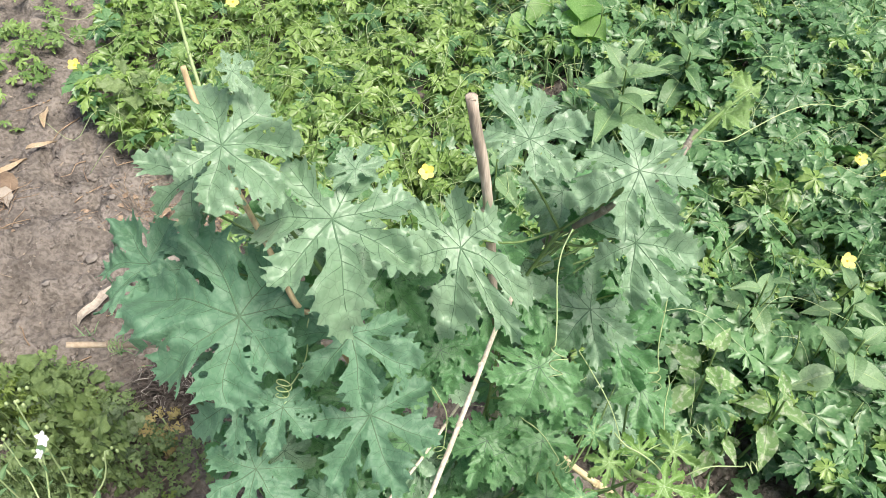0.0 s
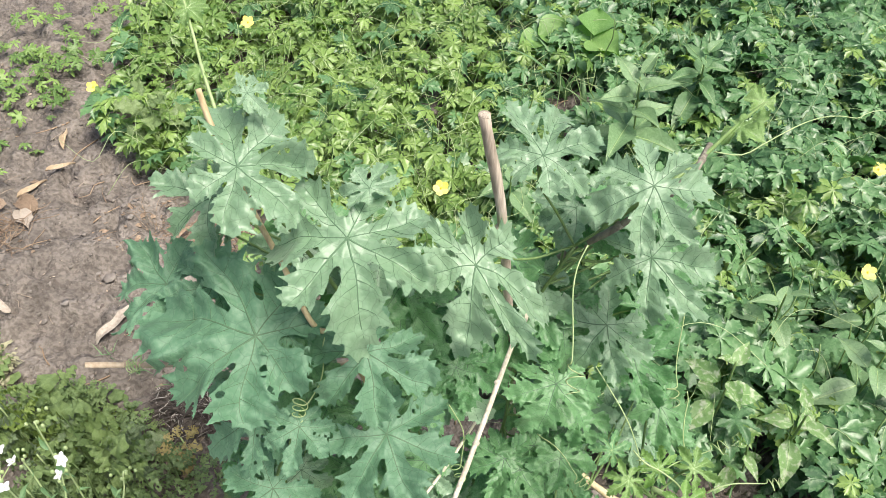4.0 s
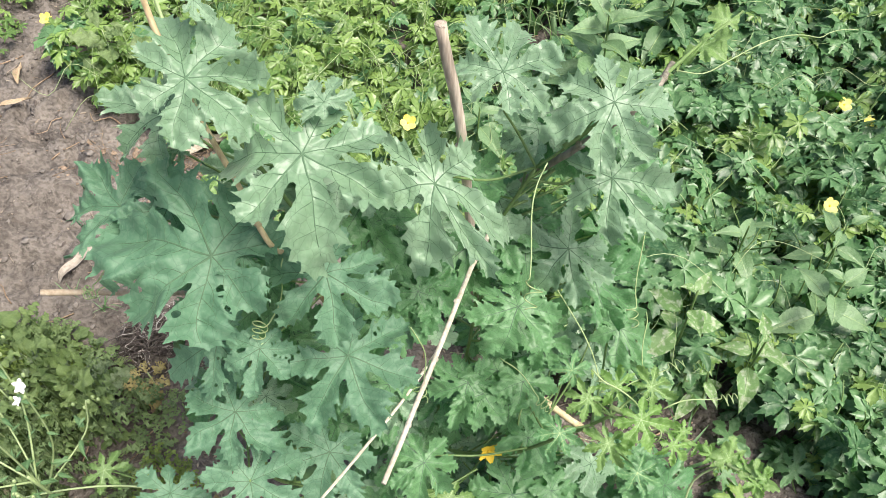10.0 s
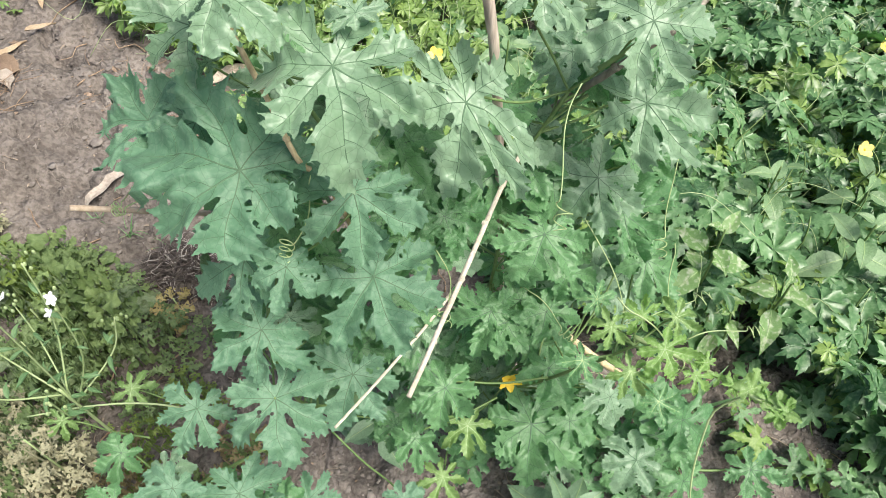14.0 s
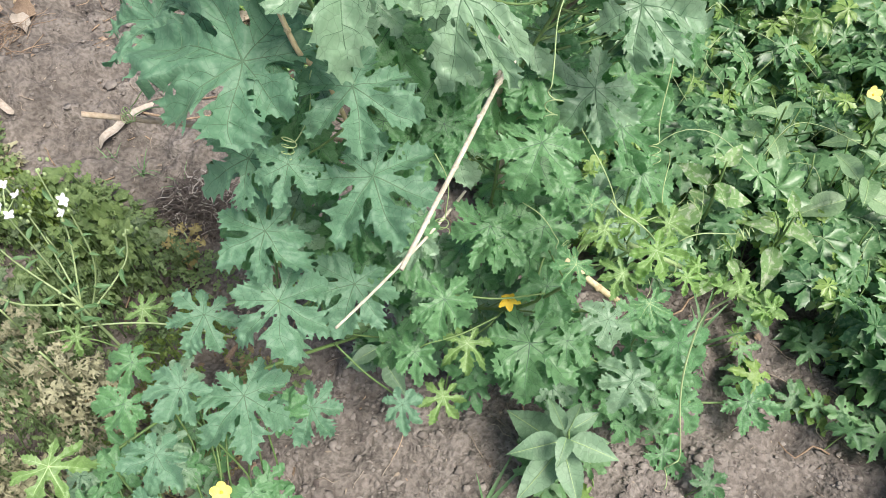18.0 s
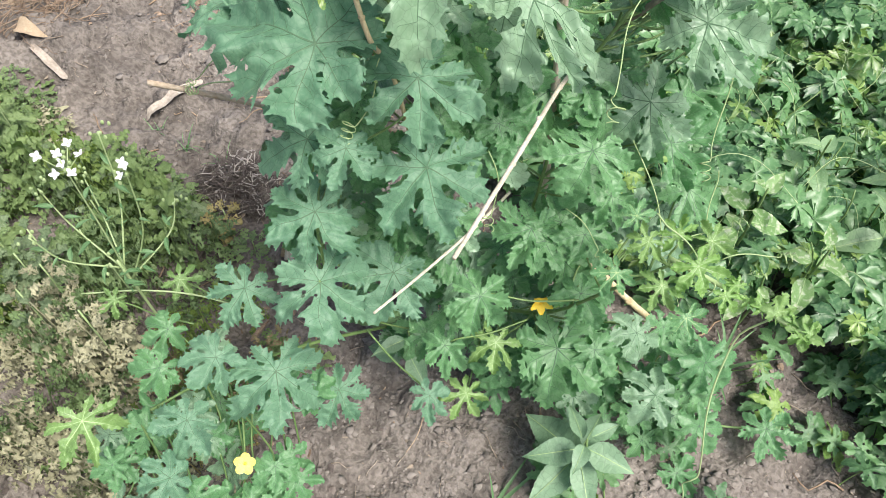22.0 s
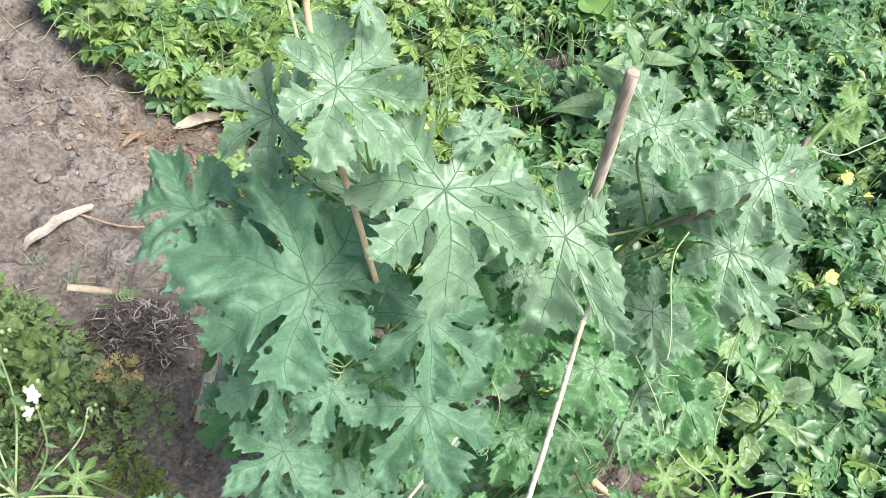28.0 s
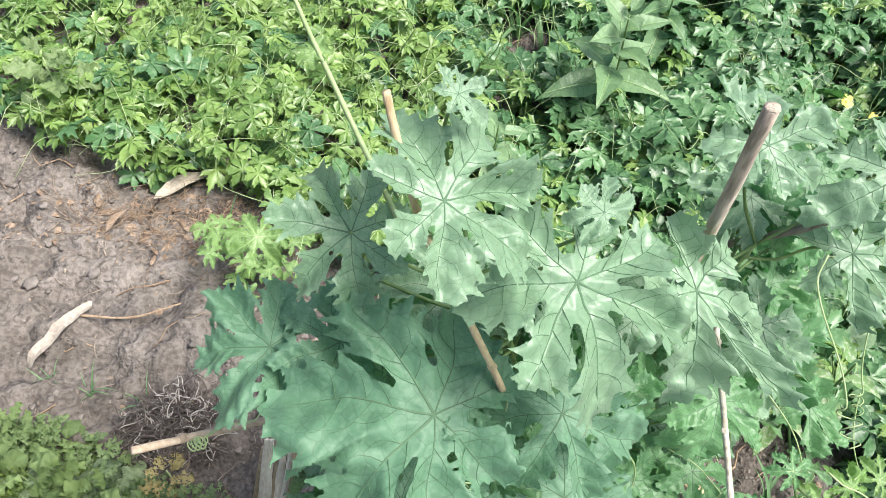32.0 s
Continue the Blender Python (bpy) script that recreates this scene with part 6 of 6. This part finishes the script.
def white_weed():
    """A leggy branching weed, two of its heads in flower and the rest in bud."""
    rr = random.Random(4)
    foot = Vector((-0.36, 0.37, float(ground_z(-0.36, 0.37))))
    ob = thing("white_flowered_weed", foot, "leggy pale green weed with small white flowers", "weed")
    fork = Vector((-0.348, 0.352, 0.38))
    tube("stem", (foot, (-0.35, 0.36, 0.2), fork), 0.0022, 0.0019, M_PALE_STEM, ob, 6, 6, 0.1, 1)
    for tip, blooms in (((-0.339, 0.353, 0.587), 7), ((-0.295, 0.384, 0.553), 3), ((-0.354, 0.432, 0.538), 0), ((-0.43, 0.38, 0.47), 0), ((-0.31, 0.31, 0.46), 0), ((-0.4, 0.31, 0.48), 0), ((-0.41, 0.43, 0.44), 0), ((-0.29, 0.43, 0.43), 0)):
        tip = Vector(tip)
        start = foot.lerp(fork, rr.uniform(0.75, 1.0))
        mid = start.lerp(tip, 0.5) + Vector((tip.x - start.x, tip.y - start.y, -0.02)) * 0.25
        tube("branch", (start, mid, tip), 0.0015, 0.0009, M_PALE_STEM, ob, 5, 6, 0.1, 2)
        for i in range(blooms):
            a = i * 2.4
            q = 0.011 * math.sqrt(i) * (1 if blooms > 3 else 0.8)
            end = tip + Vector((q * math.cos(a), q * math.sin(a), rr.uniform(-0.006, 0.008)))
            tube("flower_stalk", (tip - Vector((0, 0, 0.02)), tip.lerp(end, 0.6) - Vector((0, 0, 0.008)), end), 0.0008, 0.0006, M_PALE_STEM, ob, 4, 3)
            flower(end, (rr.uniform(-0.5, 0.5), rr.uniform(-0.9, 0.1), 0.9), 0.0058, ob, white_petals, 4, rr.uniform(0, 3), "small white four-petalled flower", green_eye)
        for i in range(6):
            bud = tip + Vector((rr.gauss(0, 0.006), rr.gauss(0, 0.006), rr.uniform(-0.012, 0.004)))
            part("bud", bud_mesh, ob, Matrix.Translation(bud) @ Matrix.Diagonal((0.0022, 0.0022, 0.0034, 1)))
        for i in range(5):
            u = 0.15 + 0.15 * i
            p = start.lerp(mid, u * 2) if u < 0.5 else mid.lerp(tip, u * 2 - 1)
            a = rr.uniform(0, 6.28)
            part("leaf", lance["narrow"][i % 4], ob, basis(p, (math.cos(a), math.sin(a), rr.uniform(-0.1, 0.6)), (0, -0.3, 1), 0.7, rr.uniform(0.01, 0.026)))
    return ob


green_eye = ball("flower_centre", M_PALE_STEM, 0.1, 4, 0.2)
bud_mesh = ball("bud", M_PALE_STEM, 1.0, 2, 0.1, 5, 6)
white_weed()
